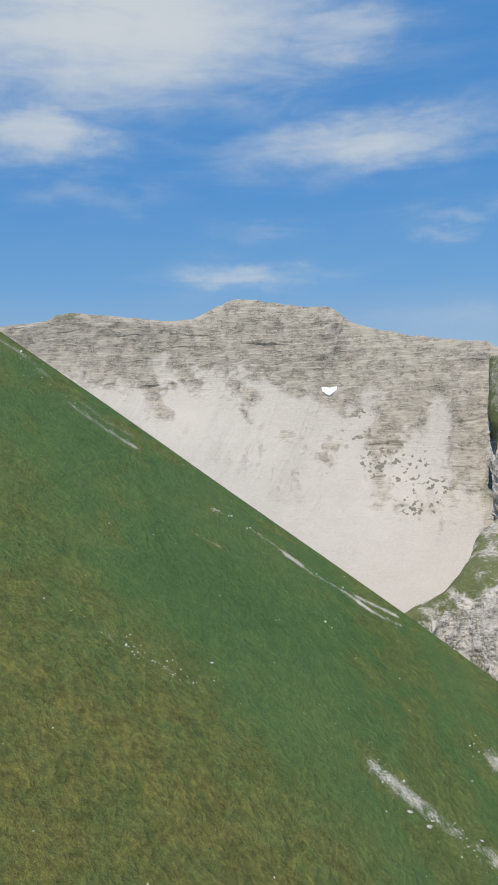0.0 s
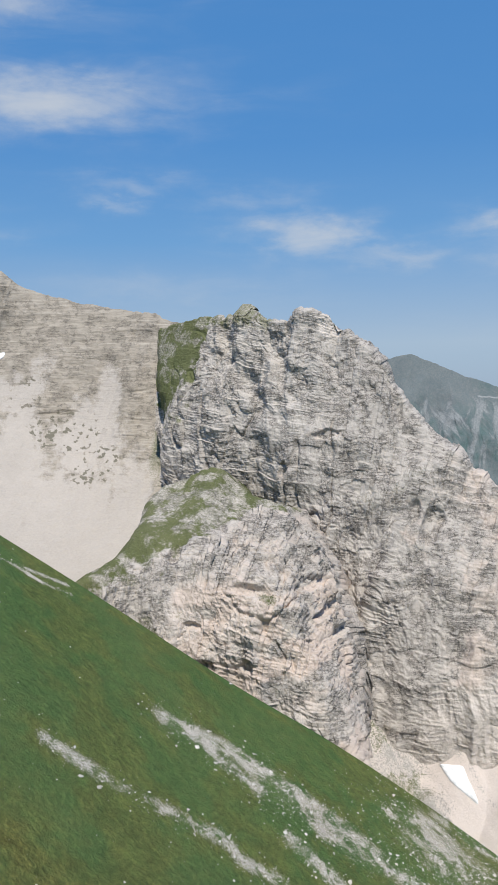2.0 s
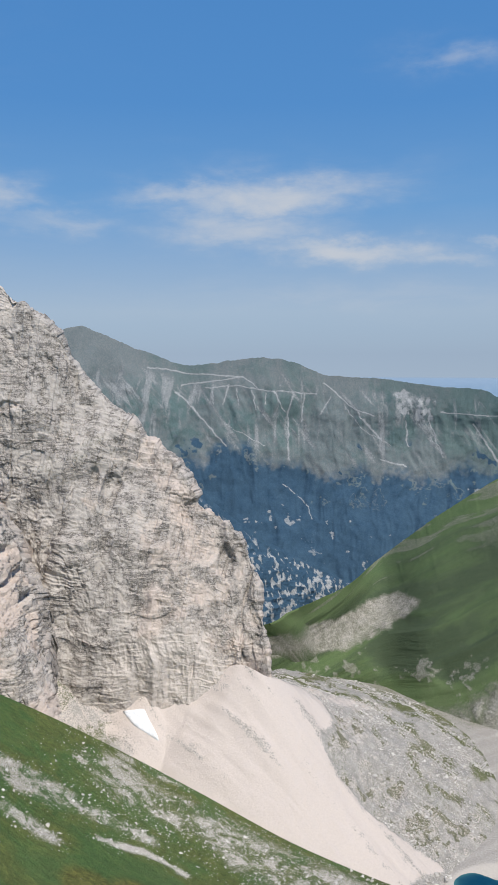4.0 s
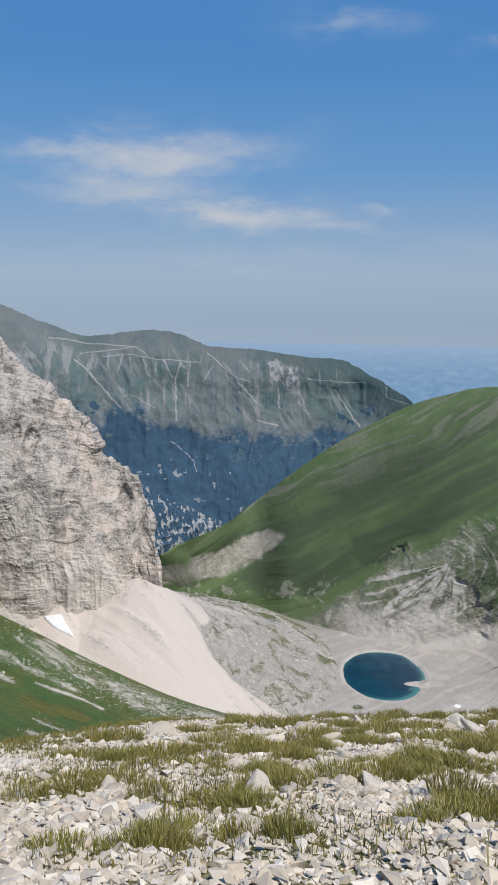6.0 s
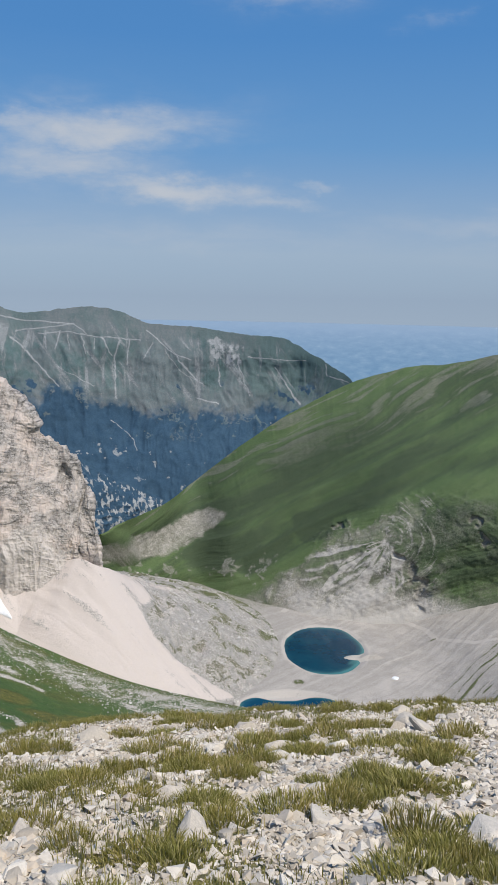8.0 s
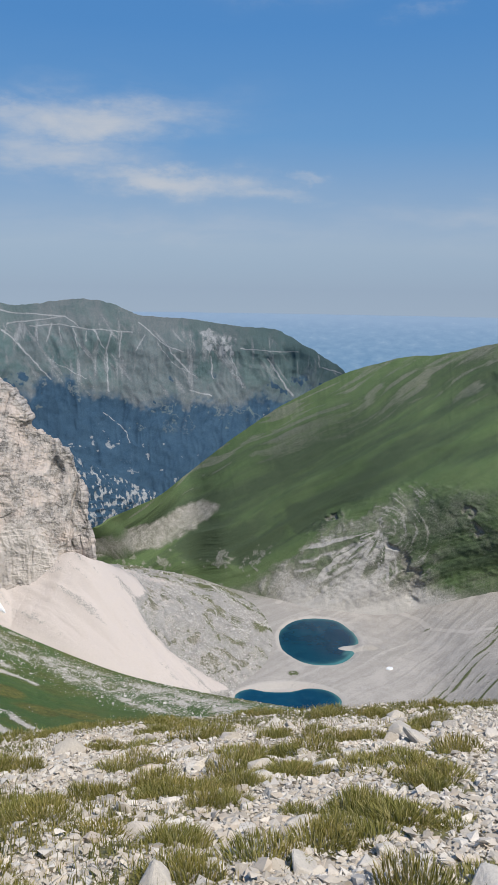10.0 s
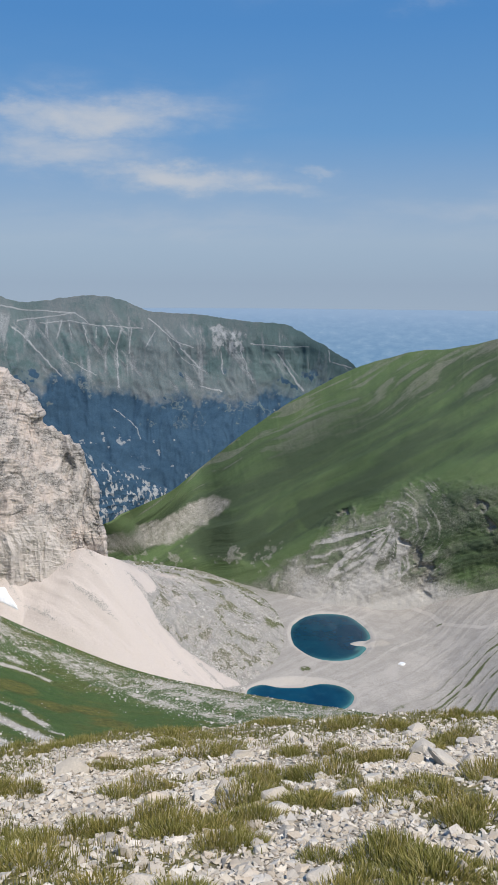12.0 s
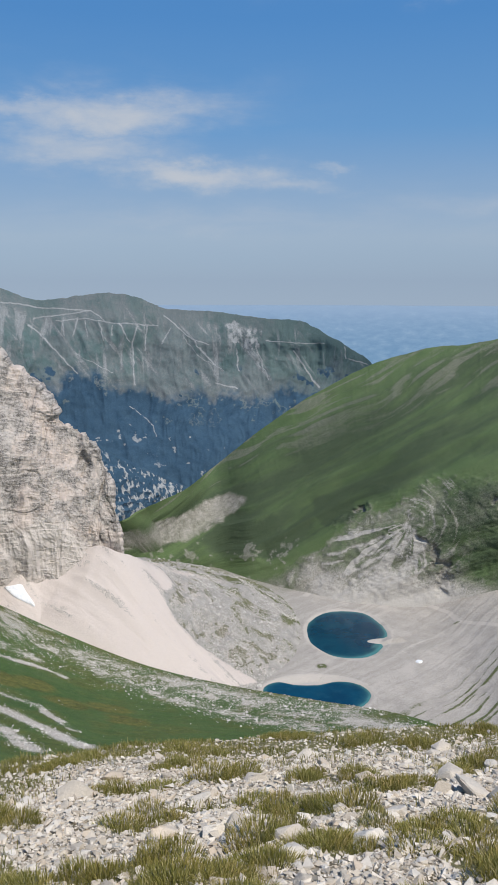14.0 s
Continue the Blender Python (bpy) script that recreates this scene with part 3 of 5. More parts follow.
def right_hill():
    top = [(-71.8, 346.9, -105.0), (-56.5, 352.4, -103.3), (-49.8, 359.4, -100.8), (-39.9, 374.5, -99.7), (-29.0, 390.6, -97.5), (-18, 426, -95), (0.6, 428.7, -80.5), (24.3, 428.9, -63.5), (47.7, 426.9, -49.4), (64.8, 424.5, -40.6), (81.7, 421.1, -35), (92.6, 418.1, -31.7), (111.4, 412.6, -29.5), (134.6, 403.9, -23.4), (141.9, 401.1, -21.4), (171.2, 383.4, -9.5), (231.7, 328, 15.8)]
    mid = [(-84, 352, -126), (-64, 355, -126), (-46, 364, -125), (-17.8, 379.4, -118.8), (1, 372.8, -107.7), (26.9, 363.4, -100.7), (46.2, 352.7, -94.8), (64.4, 343.8, -85.9), (86.4, 334.4, -78.3), (98.6, 327.4, -75.3), (110.2, 318, -76.4), (114.7, 312.4, -77.5), (136.6, 293.4, -72.3), (184.2, 247.2, -57)]
    foot = [(-80, 340, -134), (-62, 343, -133), (-44, 352, -132), (-25.3, 370, -132), (1.4, 350, -132), (25.7, 333.8, -132), (39.3, 324.7, -132), (57.6, 320.1, -131), (80.2, 316.8, -128), (93, 313.2, -124), (114, 309, -116), (146, 306, -108), (235, 300, -95)]
    foot = [(a, b, c - 3) for a, b, c in foot]
    g, u, v = loft([top, mid, foot], 640, 440, back=[(10, 6), (40, 40), (80, 110)], rough=0.3)
    x, z = g[..., 0], g[..., 2]
    n1, n2, n3 = mask_noise(g, 0.05, 14), mask_noise(g, 0.15, 15), mask_noise(g, 0.5, 17)
    rock_top = np.interp(x, (0, 14, 30, 40, 50, 63, 72, 84, 96, 115, 150), (-134, -126, -113, -104, -97, -90, -85, -80, -76, -76, -72))
    rocky = smooth(-4, 4, rock_top - z + 4 * n1 + 4 * n2 + 2 * n3)
    p = g.reshape(-1, 3)
    # folds that run slantwise down the slope
    q = (44 * p[:, 0] - 84 * p[:, 2]) / 95 + 5 * fbm(p * 0.02, 2, 16)
    along = (84 * p[:, 0] + 44 * p[:, 2]) / 95
    fold = fbm(np.stack([q * 0.075, along * 0.008, 0 * q], 1), 3, 18).reshape(v.shape)
    thin = fbm(np.stack([q * 0.32, along * 0.03, 0 * q], 1), 4, 19).reshape(v.shape)
    hair = fbm(np.stack([q * 0.85, along * 0.05, 0 * q], 1), 4, 40).reshape(v.shape)
    # strata and chutes of the rock band
    q2 = (20 * p[:, 0] - 24 * p[:, 2]) / 31 + 3 * fbm(p * 0.05, 2, 20)
    a2 = (24 * p[:, 0] + 20 * p[:, 2]) / 31
    chute = fbm(np.stack([q2 * 0.35, a2 * 0.035, 0 * q2], 1), 4, 21).reshape(v.shape)
    strata = fbm(np.stack([(p[:, 2] + 0.35 * p[:, 0]) * 0.45, 0.04 * p[:, 0], 0.04 * p[:, 1]], 1), 3, 22).reshape(v.shape)
    # three long hollows between the folds
    swale = 0 * v
    for line, w in (([(130, 395, -29), (85, 384, -51.5), (48, 383, -73), (16, 385, -92.7), (-10, 385, -104), (-40, 385, -116)], 5.0), ([(125, 370, -44), (75, 355, -70), (51, 359, -86), (31, 364, -98), (10, 366, -109), (-14, 368, -120)], 4.5), ([(126, 380, -37), (73, 373, -63), (42, 379, -80), (11, 379, -99.5), (-12, 378, -110)], 3.0), ([(120, 350, -58), (92, 345, -67), (66, 352, -80), (48, 356, -93), (28, 358, -106), (8, 360, -118)], 3.5)):
        swale = np.maximum(swale, line_mask(g + (3.0 * n1)[..., None], line, w, 1.0, (1, 0, 1)))
    # small cliffs broken out of the slope
    scar = 0 * v
    for c, r in (((72, 326, -103), (2.2, 9, 4)), ((77, 323, -110), (3.2, 9, 5)), ((81, 322, -116), (3.2, 9, 6)), ((79, 320, -124), (2.6, 8, 5)), ((100, 320, -86), (2.6, 9, 3)), ((102, 316, -93), (2.4, 9, 4)), ((48, 352, -97), (4.0, 8, 2.0))):
        scar = np.maximum(scar, spot(g + (4 * n2 + 2.5 * n3)[..., None], c, np.array(r) * 1.1) * smooth(-0.5, 0.2, n3 + 0.3))
    d = 2.2 * fold + 0.7 * thin + 0.3 * n2 - 2.6 * swale * (1 - rocky) + rocky * (0.6 * chute + 0.15 * strata + 0.6 * n2 + 0.4 * n3) - 1.1 * scar
    g = g + grid_normals(g) * (d * smooth(0.02, 0.15, v) * (1 - smooth(0.9, 1, v)))[..., None]
    turn = np.arctan2(x - 69.5, -(z + 97.0)) + 0.12 * n1
    reach = np.hypot(x - 69.5, z + 97.0) + 3 * n1
    rays = fbm(np.stack([turn.ravel() * 14.0, reach.ravel() * 0.045, 0 * turn.ravel()], 1), 4, 44, 0.6).reshape(v.shape)
    below = smooth(-1.45, -1.15, turn) * (1 - smooth(0.05, 0.3, turn)) * smooth(2, 7, reach) * (1 - smooth(34, 46, reach))
    rings = fbm(np.stack([reach.ravel() * 1.3, turn.ravel() * 1.2, 0 * turn.ravel()], 1), 4, 45, 0.6).reshape(v.shape)
    above = (1 - smooth(26, 36, reach)) * (1 - below) * rocky * smooth(45, 55, x) * (1 - smooth(84, 92, x))
    fan = 0.85 * below * rocky * smooth(-0.02, 0.22, rays + 0.15 * n3)
    fan = np.maximum(fan, 0.5 * above * smooth(0.10, 0.35, rings + 0.3 * n3))
    for line, w in (([(69.7, 331, -100), (61.5, 329.3, -112), (47.8, 331, -121), (40, 330, -128)], 1.8), ([(66.3, 332.4, -99), (54.7, 331, -113.6), (38.5, 332.4, -124)], 1.6), ([(72.6, 327.3, -105), (65.8, 326.2, -117), (52, 326.6, -124.5)], 2.6), ([(59.8, 335, -103.8), (48.2, 336.4, -110.5), (34.4, 342, -116)], 1.2), ([(32.9, 354.8, -104.7), (25.4, 355.8, -109)], 0.6), ([(71, 326, -106), (73.4, 323.6, -113.5), (65.7, 324, -123.5)], 1.1), ([(67.8, 330, -99), (59.4, 332.7, -103), (51.4, 332.5, -113), (41, 333.5, -121)], 1.0), ([(67.8, 330, -99), (64.7, 328.4, -105.4), (57, 329.3, -115.6), (47.6, 329, -124)], 0.9), ([(67.8, 330, -99), (71.3, 325.7, -108), (61, 326, -119), (54, 326, -124.3)], 0.9), ([(30.4, 355, -107.5), (20.3, 355.8, -113), (10, 355, -120.7)], 0.28), ([(36, 352, -106), (27, 351, -112), (17, 351, -119)], 0.24), ([(25.8, 340.8, -122), (39, 336.8, -118)], 0.9)):
        fan = np.maximum(fan, 0.85 * line_mask(g + (2.5 * n1 + 1.5 * n2 + 0.5 * n3)[..., None], line, w * 0.55, 0.95, (1, 0.2, 1)) * smooth(-0.5, 0.1, n3 + 0.2))
    fan = np.maximum(fan, 0.5 * smooth(0.08, 0.4, chute + 0.3 * n3 + 0.3 * n1) * rocky * smooth(16, 30, x) * (1 - smooth(38, 50, x)))
    low = 1 - smooth(-131, -117, z + 5 * n1 - 4 * n2 - 5 * smooth(40, 60, x))
    fan = np.maximum(fan, low * smooth(16, 34, x) * 0.9)
    # the old moraine, a tongue of grey blocks
    moraine = area(g, [(-63.8, -109.9), (-50.3, -109.4), (-41.9, -109.1), (-27.5, -108.8), (-7.4, -103.7), (-0.8, -103.1), (-7.1, -110.0), (-19.2, -116.9), (-29.9, -121.1), (-61.5, -119.9)], 3.0, (0, 2))
    moraine = smooth(0.2, 0.8, moraine + 0.25 * n1 + 0.25 * n2 + 0.15 * n3)
    chips = np.maximum(line_mask(g + n2[..., None], [(-1.3, 367.4, -114), (-5.3, 366.6, -118.4), (-10, 368.6, -121.3)], 1.3, 0.7), 0.8 * smooth(0.12, 0.45, n2 + 0.5 * n3) * (1 - smooth(-118, -104, z)))
    bald = np.maximum(smooth(0.05, 0.35, hair + 0.5 * thin) * (1 - smooth(0.08, 0.36, v + 0.05 * n1)), 0.75 * (1 - smooth(0.02, 0.12, v + 0.05 * n2)) * smooth(50, 75, x) * smooth(-0.4, 0.2, hair))
    pale = np.clip(np.maximum(np.maximum(fan, moraine * (0.30 + 0.3 * n3)), 0.6 * chips), 0, 1)
    grass = 1 - 0.5 * rocky + 0.35 * rocky * (n1 + n2) + 0.25 * below - 0.42 * bald + 0.3 * rocky * smooth(78, 86, x)
    grass = np.clip(grass, 0, 1) * (1 - pale) * (1 - 0.62 * moraine) * (1 - 0.7 * scar)
    # shade of hollows and scars, painted as dark turf tint
    hollow_shade = np.maximum(np.maximum(spot(g + (7 * n1 + 4 * n2)[..., None], (38, 357, -99), (15, 22, 7)), scar), 0.5 * spot(g + (9 * n1 + 4 * n2)[..., None], (5, 370, -113), (32, 44, 12)))
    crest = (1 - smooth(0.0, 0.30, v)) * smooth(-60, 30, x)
    # uneven turf tone, plus painted shade along the folds and swales
    dull_and_shade = np.clip(0.16 + 0.8 * fold + 0.7 * thin + 0.45 * hair + 0.75 * swale * (1 - rocky) + 0.05 * crest + hollow_shade + 0.35 * rocky * smooth(-0.2, 0.3, n1) + 0.35 * rocky * smooth(78, 86, x), 0, 1)
    zone = pack(grass, pale, dull_and_shade)
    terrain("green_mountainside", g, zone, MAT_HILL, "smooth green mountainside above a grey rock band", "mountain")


def bowl_wall():
    top = [(-345, 147.5, 36), (-338.4, 172, 37.7), (-333, 187.4, 39.5), (-329, 196.8, 42.9), (-316.8, 220, 40.6), (-305, 238.4, 38.9), (-292.2, 255.3, 46.8), (-279.6, 268.8, 43.5), (-265.6, 280.8, 41.1), (-257.5, 287, 34.8), (-244.7, 294.3, 30.2), (-226.6, 303, 25.4), (-210.9, 306.3, 23.4), (-202.7, 305.6, 20.6), (-186, 308.5, 18.4), (-169, 307, 18.6), (-150, 300, 14)]
    foot = [(-312, 139.5, 18), (-297.6, 158.5, 9), (-274.6, 180, -9), (-243, 199, -30), (-210.7, 215, -51), (-185, 223.4, -63), (-168, 228, -67), (-155, 233, -70), (-139, 240, -72)]
    g, u, v = loft([top, foot], 720, 500, (-10, 10, -8), back=[(8, 3), (40, 30), (120, 150)], rough=0.8)
    p = g.reshape(-1, 3)
    n1, n2, n3 = mask_noise(g, 0.045, 24), mask_noise(g, 0.15, 23), mask_noise(g, 0.5, 31)
    s = p[:, 2] - 0.05 * p[:, 1] + 5 * fbm(p * 0.025, 3, 2) + 0.8 * fbm(p * 0.15, 2, 28)
    k = s / 2.3
    beds = (vnoise(np.stack([np.floor(k), p[:, 0] * 0.05, p[:, 1] * 0.05], 1), 29) + 0.5 * (k % 1.0)) * smooth(-0.5, 0.2, fbm(p * 0.04, 2, 30))
    # tongues of scree reach up into the wall
    tongue = 0 * v
    for line, w in (([(-307, 226, 21.6), (-284, 227, -0.5), (-258, 223, -17)], 5), ([(-296, 240, 17), (-272, 236, -3), (-262, 238, -14)], 5), ([(-282.4, 248, 15.5), (-268.7, 253, 2.7), (-247.7, 269, -7)], 7), ([(-238, 287, 12), (-243, 270, -8), (-235, 262, -22)], 6), ([(-220, 292, -2), (-214, 276, -22)], 9)):
        tongue = np.maximum(tongue, line_mask(g + (5 * n2)[..., None], line, w, 0.7))
    fall = fbm(np.stack([p[:, 0] * 0.16 + p[:, 1] * 0.10, p[:, 2] * 0.035, 0.02 * p[:, 1]], 1), 4, 25).reshape(v.shape)
    scree = smooth(0.30, 0.66, v + 0.14 * n1 + 0.12 * n2 + 0.10 * n3 + 0.26 * tongue + 0.14 * fall)
    upper = 1 - scree
    d = upper * (0.9 * beds.reshape(v.shape) + 1.5 * fbm(p * 0.07, 5, 22, ridged=True).reshape(v.shape)) + 0.3 * n2
    d = d + 1.0 * spot(g, (-264, 279, 36), (9, 14, 5)) * n2 * 2
    g = g + grid_normals(g) * (d * smooth(-0.02, 0.05, v))[..., None]
    ribs = np.maximum(spot(g, (-248, 240, -20), (24, 16, 18)), 0.9 * spot(g, (-222, 272, -20), (20, 14, 14)))
    ribs = np.maximum(ribs, 0.8 * spot(g, (-204, 270, -32), (10, 12, 16)))
    ribs = np.maximum(ribs, 0.8 * line_mask(g, [(-290, 215, 0), (-262, 225, -14), (-236, 238, -30)], 9, 0.9))
    rake = fbm(np.stack([p[:, 0] * 0.5 + p[:, 1] * 0.3 + 0.25 * p[:, 2], p[:, 2] * 0.07, 0.02 * p[:, 1]], 1), 4, 26).reshape(v.shape)
    dark = smooth(0.0, 0.4, rake + 0.5 * n3) * ribs * 0.6
    bush = smooth(0.22, 0.36, mask_noise(g, 0.75, 27, 2)) * np.maximum(np.maximum(spot(g, (-224, 275, -20), (18, 16, 12)), spot(g, (-206, 271, -31), (10, 14, 13))), 0.8 * spot(g, (-240, 275, -6), (10, 14, 10)))
    dark = np.maximum(dark * 0.8, bush)
    grass = smooth(0.845, 0.86, u + 0.01 * n2) * (1 - smooth(0.42, 0.6, v + 0.1 * n1)) * smooth(-0.5, 0, n2 + 0.5 * n3 + 0.3)
    grass = np.maximum(grass, 0.8 * spot(g, (-330, 196, 42), (8, 6, 3.5)))
    terrain("cirque_wall", g, pack(grass * 0.62, scree * (1 - dark), np.clip(dark * 0.8, 0, 1)), MAT_BOWL, "banded grey limestone cirque wall with pale scree below", "mountain")


def cliff_detail(g, v, seed, size=1.0):
    """How far the rock stands out: ribs and gullies, ledges along the bedding, flat-faced blocks and joints."""
    p = g.reshape(-1, 3)
    warp = np.stack([fbm(p * 0.035, 3, seed + 40), fbm(p * 0.035, 3, seed + 41), fbm(p * 0.035, 3, seed + 42)], 1)
    w = p + 7 * warp
    ribs = fbm(np.stack([w[:, 0] * 0.05, w[:, 1] * 0.05, w[:, 2] * 0.016], 1), 4, seed, 0.55, ridged=True)
    lumps = fbm(w * np.array([0.11, 0.11, 0.08]), 5, seed + 5, 0.56, ridged=True)
    # beds dip gently; each one stands out a little further than the one below it and ends in a small overhang
    s = p[:, 2] + 0.16 * p[:, 0] + 6.0 * fbm(p * 0.03, 3, seed + 6) + 1.6 * fbm(p * 0.11, 3, seed + 26)
    beds = 0.0
    for thick, deep, run, k in ((4.6, 0.9, 0.05, 7), (1.9, 0.55, 0.10, 8), (0.85, 0.26, 0.22, 28)):
        row = s / thick
        own = vnoise(np.stack([np.floor(row) + 0.5, w[:, 0] * run, w[:, 1] * run], 1), seed + k)
        beds = beds + deep * (own + 0.9 * (row % 1.0) ** 1.6) * smooth(-0.1, 0.35, fbm(w * 0.09, 3, seed + k + 30))
    # blocks with flat faces: each cell stands out by its own amount
    q = w * np.array([0.22, 0.22, 0.15]) + 0.35 * np.stack([fbm(p * 0.2, 2, seed + 18), fbm(p * 0.2, 2, seed + 19), fbm(p * 0.2, 2, seed + 20)], 1)
    cell = vnoise(np.floor(q) + 0.5, seed + 21) + 0.55 * vnoise(np.floor(q * 2.3) + 0.5, seed + 22) + 0.25 * vnoise(np.floor(q * 5.1) + 0.5, seed + 27)
    wide = np.abs(fbm(np.stack([w[:, 0] * 0.09, w[:, 1] * 0.09, w[:, 2] * 0.022], 1), 3, seed + 9))
    slit = np.abs(fbm(np.stack([w[:, 0] * 0.26, w[:, 1] * 0.26, w[:, 2] * 0.05], 1), 3, seed + 24))
    cracks = -np.clip(0.045 - wide, 0, 1) * 30 * smooth(-0.1, 0.3, fbm(p * 0.04, 2, seed + 16)) - np.clip(0.035 - slit, 0, 1) * 16 * smooth(0.0, 0.3, fbm(p * 0.06, 2, seed + 17))
    fine = fbm(w * 0.9, 4, seed + 11, 0.55, ridged=True)
    rough = smooth(-0.2, 0.35, fbm(p * 0.045, 3, seed + 23))
    pillars = fbm(np.stack([w[:, 0] * 0.15, w[:, 1] * 0.15, w[:, 2] * 0.028], 1), 3, seed + 25, 0.5, ridged=True)
    d = 4.0 * ribs + 1.3 * pillars + 1.5 * lumps + (0.5 + 0.5 * rough) * beds + 1.1 * cracks + (0.2 + 0.3 * rough) * fine + (0.85 + 0.5 * rough) * cell
    return (d * size).reshape(v.shape)


# dark hollows in the face: centre, size, depth
CLIFF_CAVES = (((-90, 273.7, -41.7), (3.2, 9, 6.5), 3.0), ((-94.5, 274, -39), (1.8, 9, 4.0), 1.6), ((-57.8, 279, -62), (2.8, 9, 6), 2.6), ((-67, 287, -47.5), (4.4, 9, 2.2), 2.2), ((-97, 258.5, -77.6), (7, 8, 1.2), 1.2), ((-112, 262, -22), (2.4, 9, 1.8), 1.4), ((-130, 268, -28), (2, 9, 2.6), 1.6), ((-118, 274, -18), (4, 9, 1.6), 1.4))
BUTTRESS_CAVES = (((-134, 226, -45.7), (2.0, 8, 3.2), 2.4), ((-114, 229, -53), (5.5, 9, 1.3), 1.8), ((-108.7, 240, -53.6), (2.6, 9, 2.0), 2.2), ((-105.5, 242, -59.3), (3.6, 10, 1.6), 2.2), ((-104.5, 243, -65.4), (3.6, 10, 1.7), 2.2), ((-122, 221, -69), (3.2, 8, 1.8), 1.6), ((-112, 224, -68), (2.4, 8, 1.2), 1.2), ((-126, 224, -60), (3, 8, 1.2), 1.4))


def cliff():
    top = [(-196.7, 287, 12), (-172.3, 279, 16.2), (-157.6, 279.8, 15.8), (-148.5, 278.7, 16.2), (-136.4, 278.3, 13.9), (-125.2, 278.7, 16.5), (-118.6, 280.3, 11.8), (-109.3, 283.2, 2.5), (-100.2, 285, -11.6), (-92.2, 285.6, -19.4), (-82.9, 287, -27.3), (-75.7, 287.7, -33.2), (-67.3, 286, -44.8), (-60, 285.6, -50.7), (-51.9, 284, -60), (-49.2, 282.5, -67.3), (-47.1, 279.3, -75.4), (-42.7, 272.7, -91.6)]
    foot = [(-181, 266.7, -42.6), (-165.8, 268.9, -41.8), (-151.5, 269.6, -47.7), (-133.5, 272.3, -59.8), (-112.3, 266.7, -89.1), (-113.9, 260.6, -92.6), (-106.4, 261.8, -93.1), (-96.9, 261.8, -97.6), (-86.5, 263, -99.3), (-79, 263.5, -101.4), (-70.5, 265.8, -100.1), (-60.2, 266.4, -102.2), (-52, 269.5, -99.9), (-47.9, 271.7, -96.7), (-45.1, 272.1, -94.6), (-42.6, 273.2, -93)]
    foot = [(a, b + 2.0 + 4.0 * float(smooth(-62, -46, a)), c - (2 if a < -125 else 3 + 9 * float(smooth(-46.0, -62.0, a)))) for a, b, c in foot]
    g, u, v = loft([top, foot], 860, 640, (3, -5, 4), back=[(2, 0.6), (10, 10), (30, 60), (45, 110)], rough=0.7, tail=(-4.0, 0.5, 2), away=(-0.64, 0.77))
    n1, n2, n3 = mask_noise(g, 0.06, 61), mask_noise(g, 0.2, 65), mask_noise(g, 0.6, 66)
    caves = 0 * v
    for c, r, deep in CLIFF_CAVES:
        caves = np.maximum(caves, deep * spot(g + (1.6 * n2)[..., None], c, r))
    gully = 3.0 * line_mask(g + (2 * n2)[..., None], [(-157.7, 280, 10), (-144.5, 272, -4), (-136, 268, -13.6)], 2.4, 0.9) + 2.5 * line_mask(g + (2 * n2)[..., None], [(-139.6, 277, 9.3), (-135, 276, 2.6), (-130, 272, -8)], 2.0, 0.9)
    gully = gully + 2.5 * line_mask(g + (1.5 * n2)[..., None], [(-90, 274, -46), (-89, 270, -60), (-91, 264, -72)], 1.6, 0.9)
    ramp = line_mask(g, [(-114, 267, -40), (-100, 277, -33), (-91, 285, -29)], 4.5, 0.9)
    d = cliff_detail(g, v, 50) - caves - gully + 2.2 * ramp
    d = d * (1 - 0.65 * area(g, [(-205, 30), (-158, 30), (-163, 4), (-171, -12), (-178, -20), (-184, -12), (-192, 2), (-205, 6)], 4.0, (0, 2)))
    g = g + grid_normals(g) * ((d - 0.8 * smooth(0.72, 0.86, u)) * 0.8 * (1 - 0.5 * smooth(0.85, 1.0, v)) * (1 - 0.8 * smooth(0.94, 0.995, u)))[..., None]
    g[..., 1] += 9 * (1 - smooth(0.0, 0.07, u + 0.02 * n1)) ** 1.5
    green = area(g, [(-205, 30), (-158, 30), (-163, 4), (-171, -12), (-178, -20), (-184, -12), (-192, 2), (-205, 6)], 11.0, (0, 2))
    green = smooth(0.25, 0.75, green + 0.5 * n2 + 0.3 * n3)
    grass = green * (0.54 + 0.30 * smooth(-0.3, 0.4, n2 + 0.6 * n3 + 0.3 * n1))
    top_turf = (1 - smooth(0.02, 0.09, v + 0.03 * n2)) * (1 - smooth(-142, -134, g[..., 0])) * smooth(-0.3, 0.1, n3 + 0.2)
    seams = smooth(0.16, 0.3, n2 + 0.4 * n3) * smooth(0.0, 0.3, n1) * (1 - smooth(-120, -100, g[..., 0])) * (1 - smooth(0.3, 0.5, v))
    grass = np.clip(np.maximum(np.maximum(grass, top_turf * 0.55), seams * 0.6 + 0.35 * ramp * smooth(0, 0.3, n2)), 0, 1)
    orange = np.clip(0 * v + sum(spot(g + (1.5 * n2)[..., None], c, np.array(r) * 1.9) for c, r, deep in CLIFF_CAVES), 0, 1) * smooth(-0.2, 0.3, n2 + 0.5 * n3) * 0.46
    orange = np.maximum(orange, 0.45 * smooth(0.2, 0.45, mask_noise(g, 0.05, 63, 3)) * smooth(0.5, 0.8, v))
    orange = np.maximum(orange, (0.47 + 0.25 * n2) * smooth(-104, -72, g[..., 0] + 10 * n1))
    pale = smooth(0.1, 0.4, mask_noise(g, 0.05, 64, 3, (1, 1, 0.4))) * 0.62 * smooth(0.3, 0.8, v)
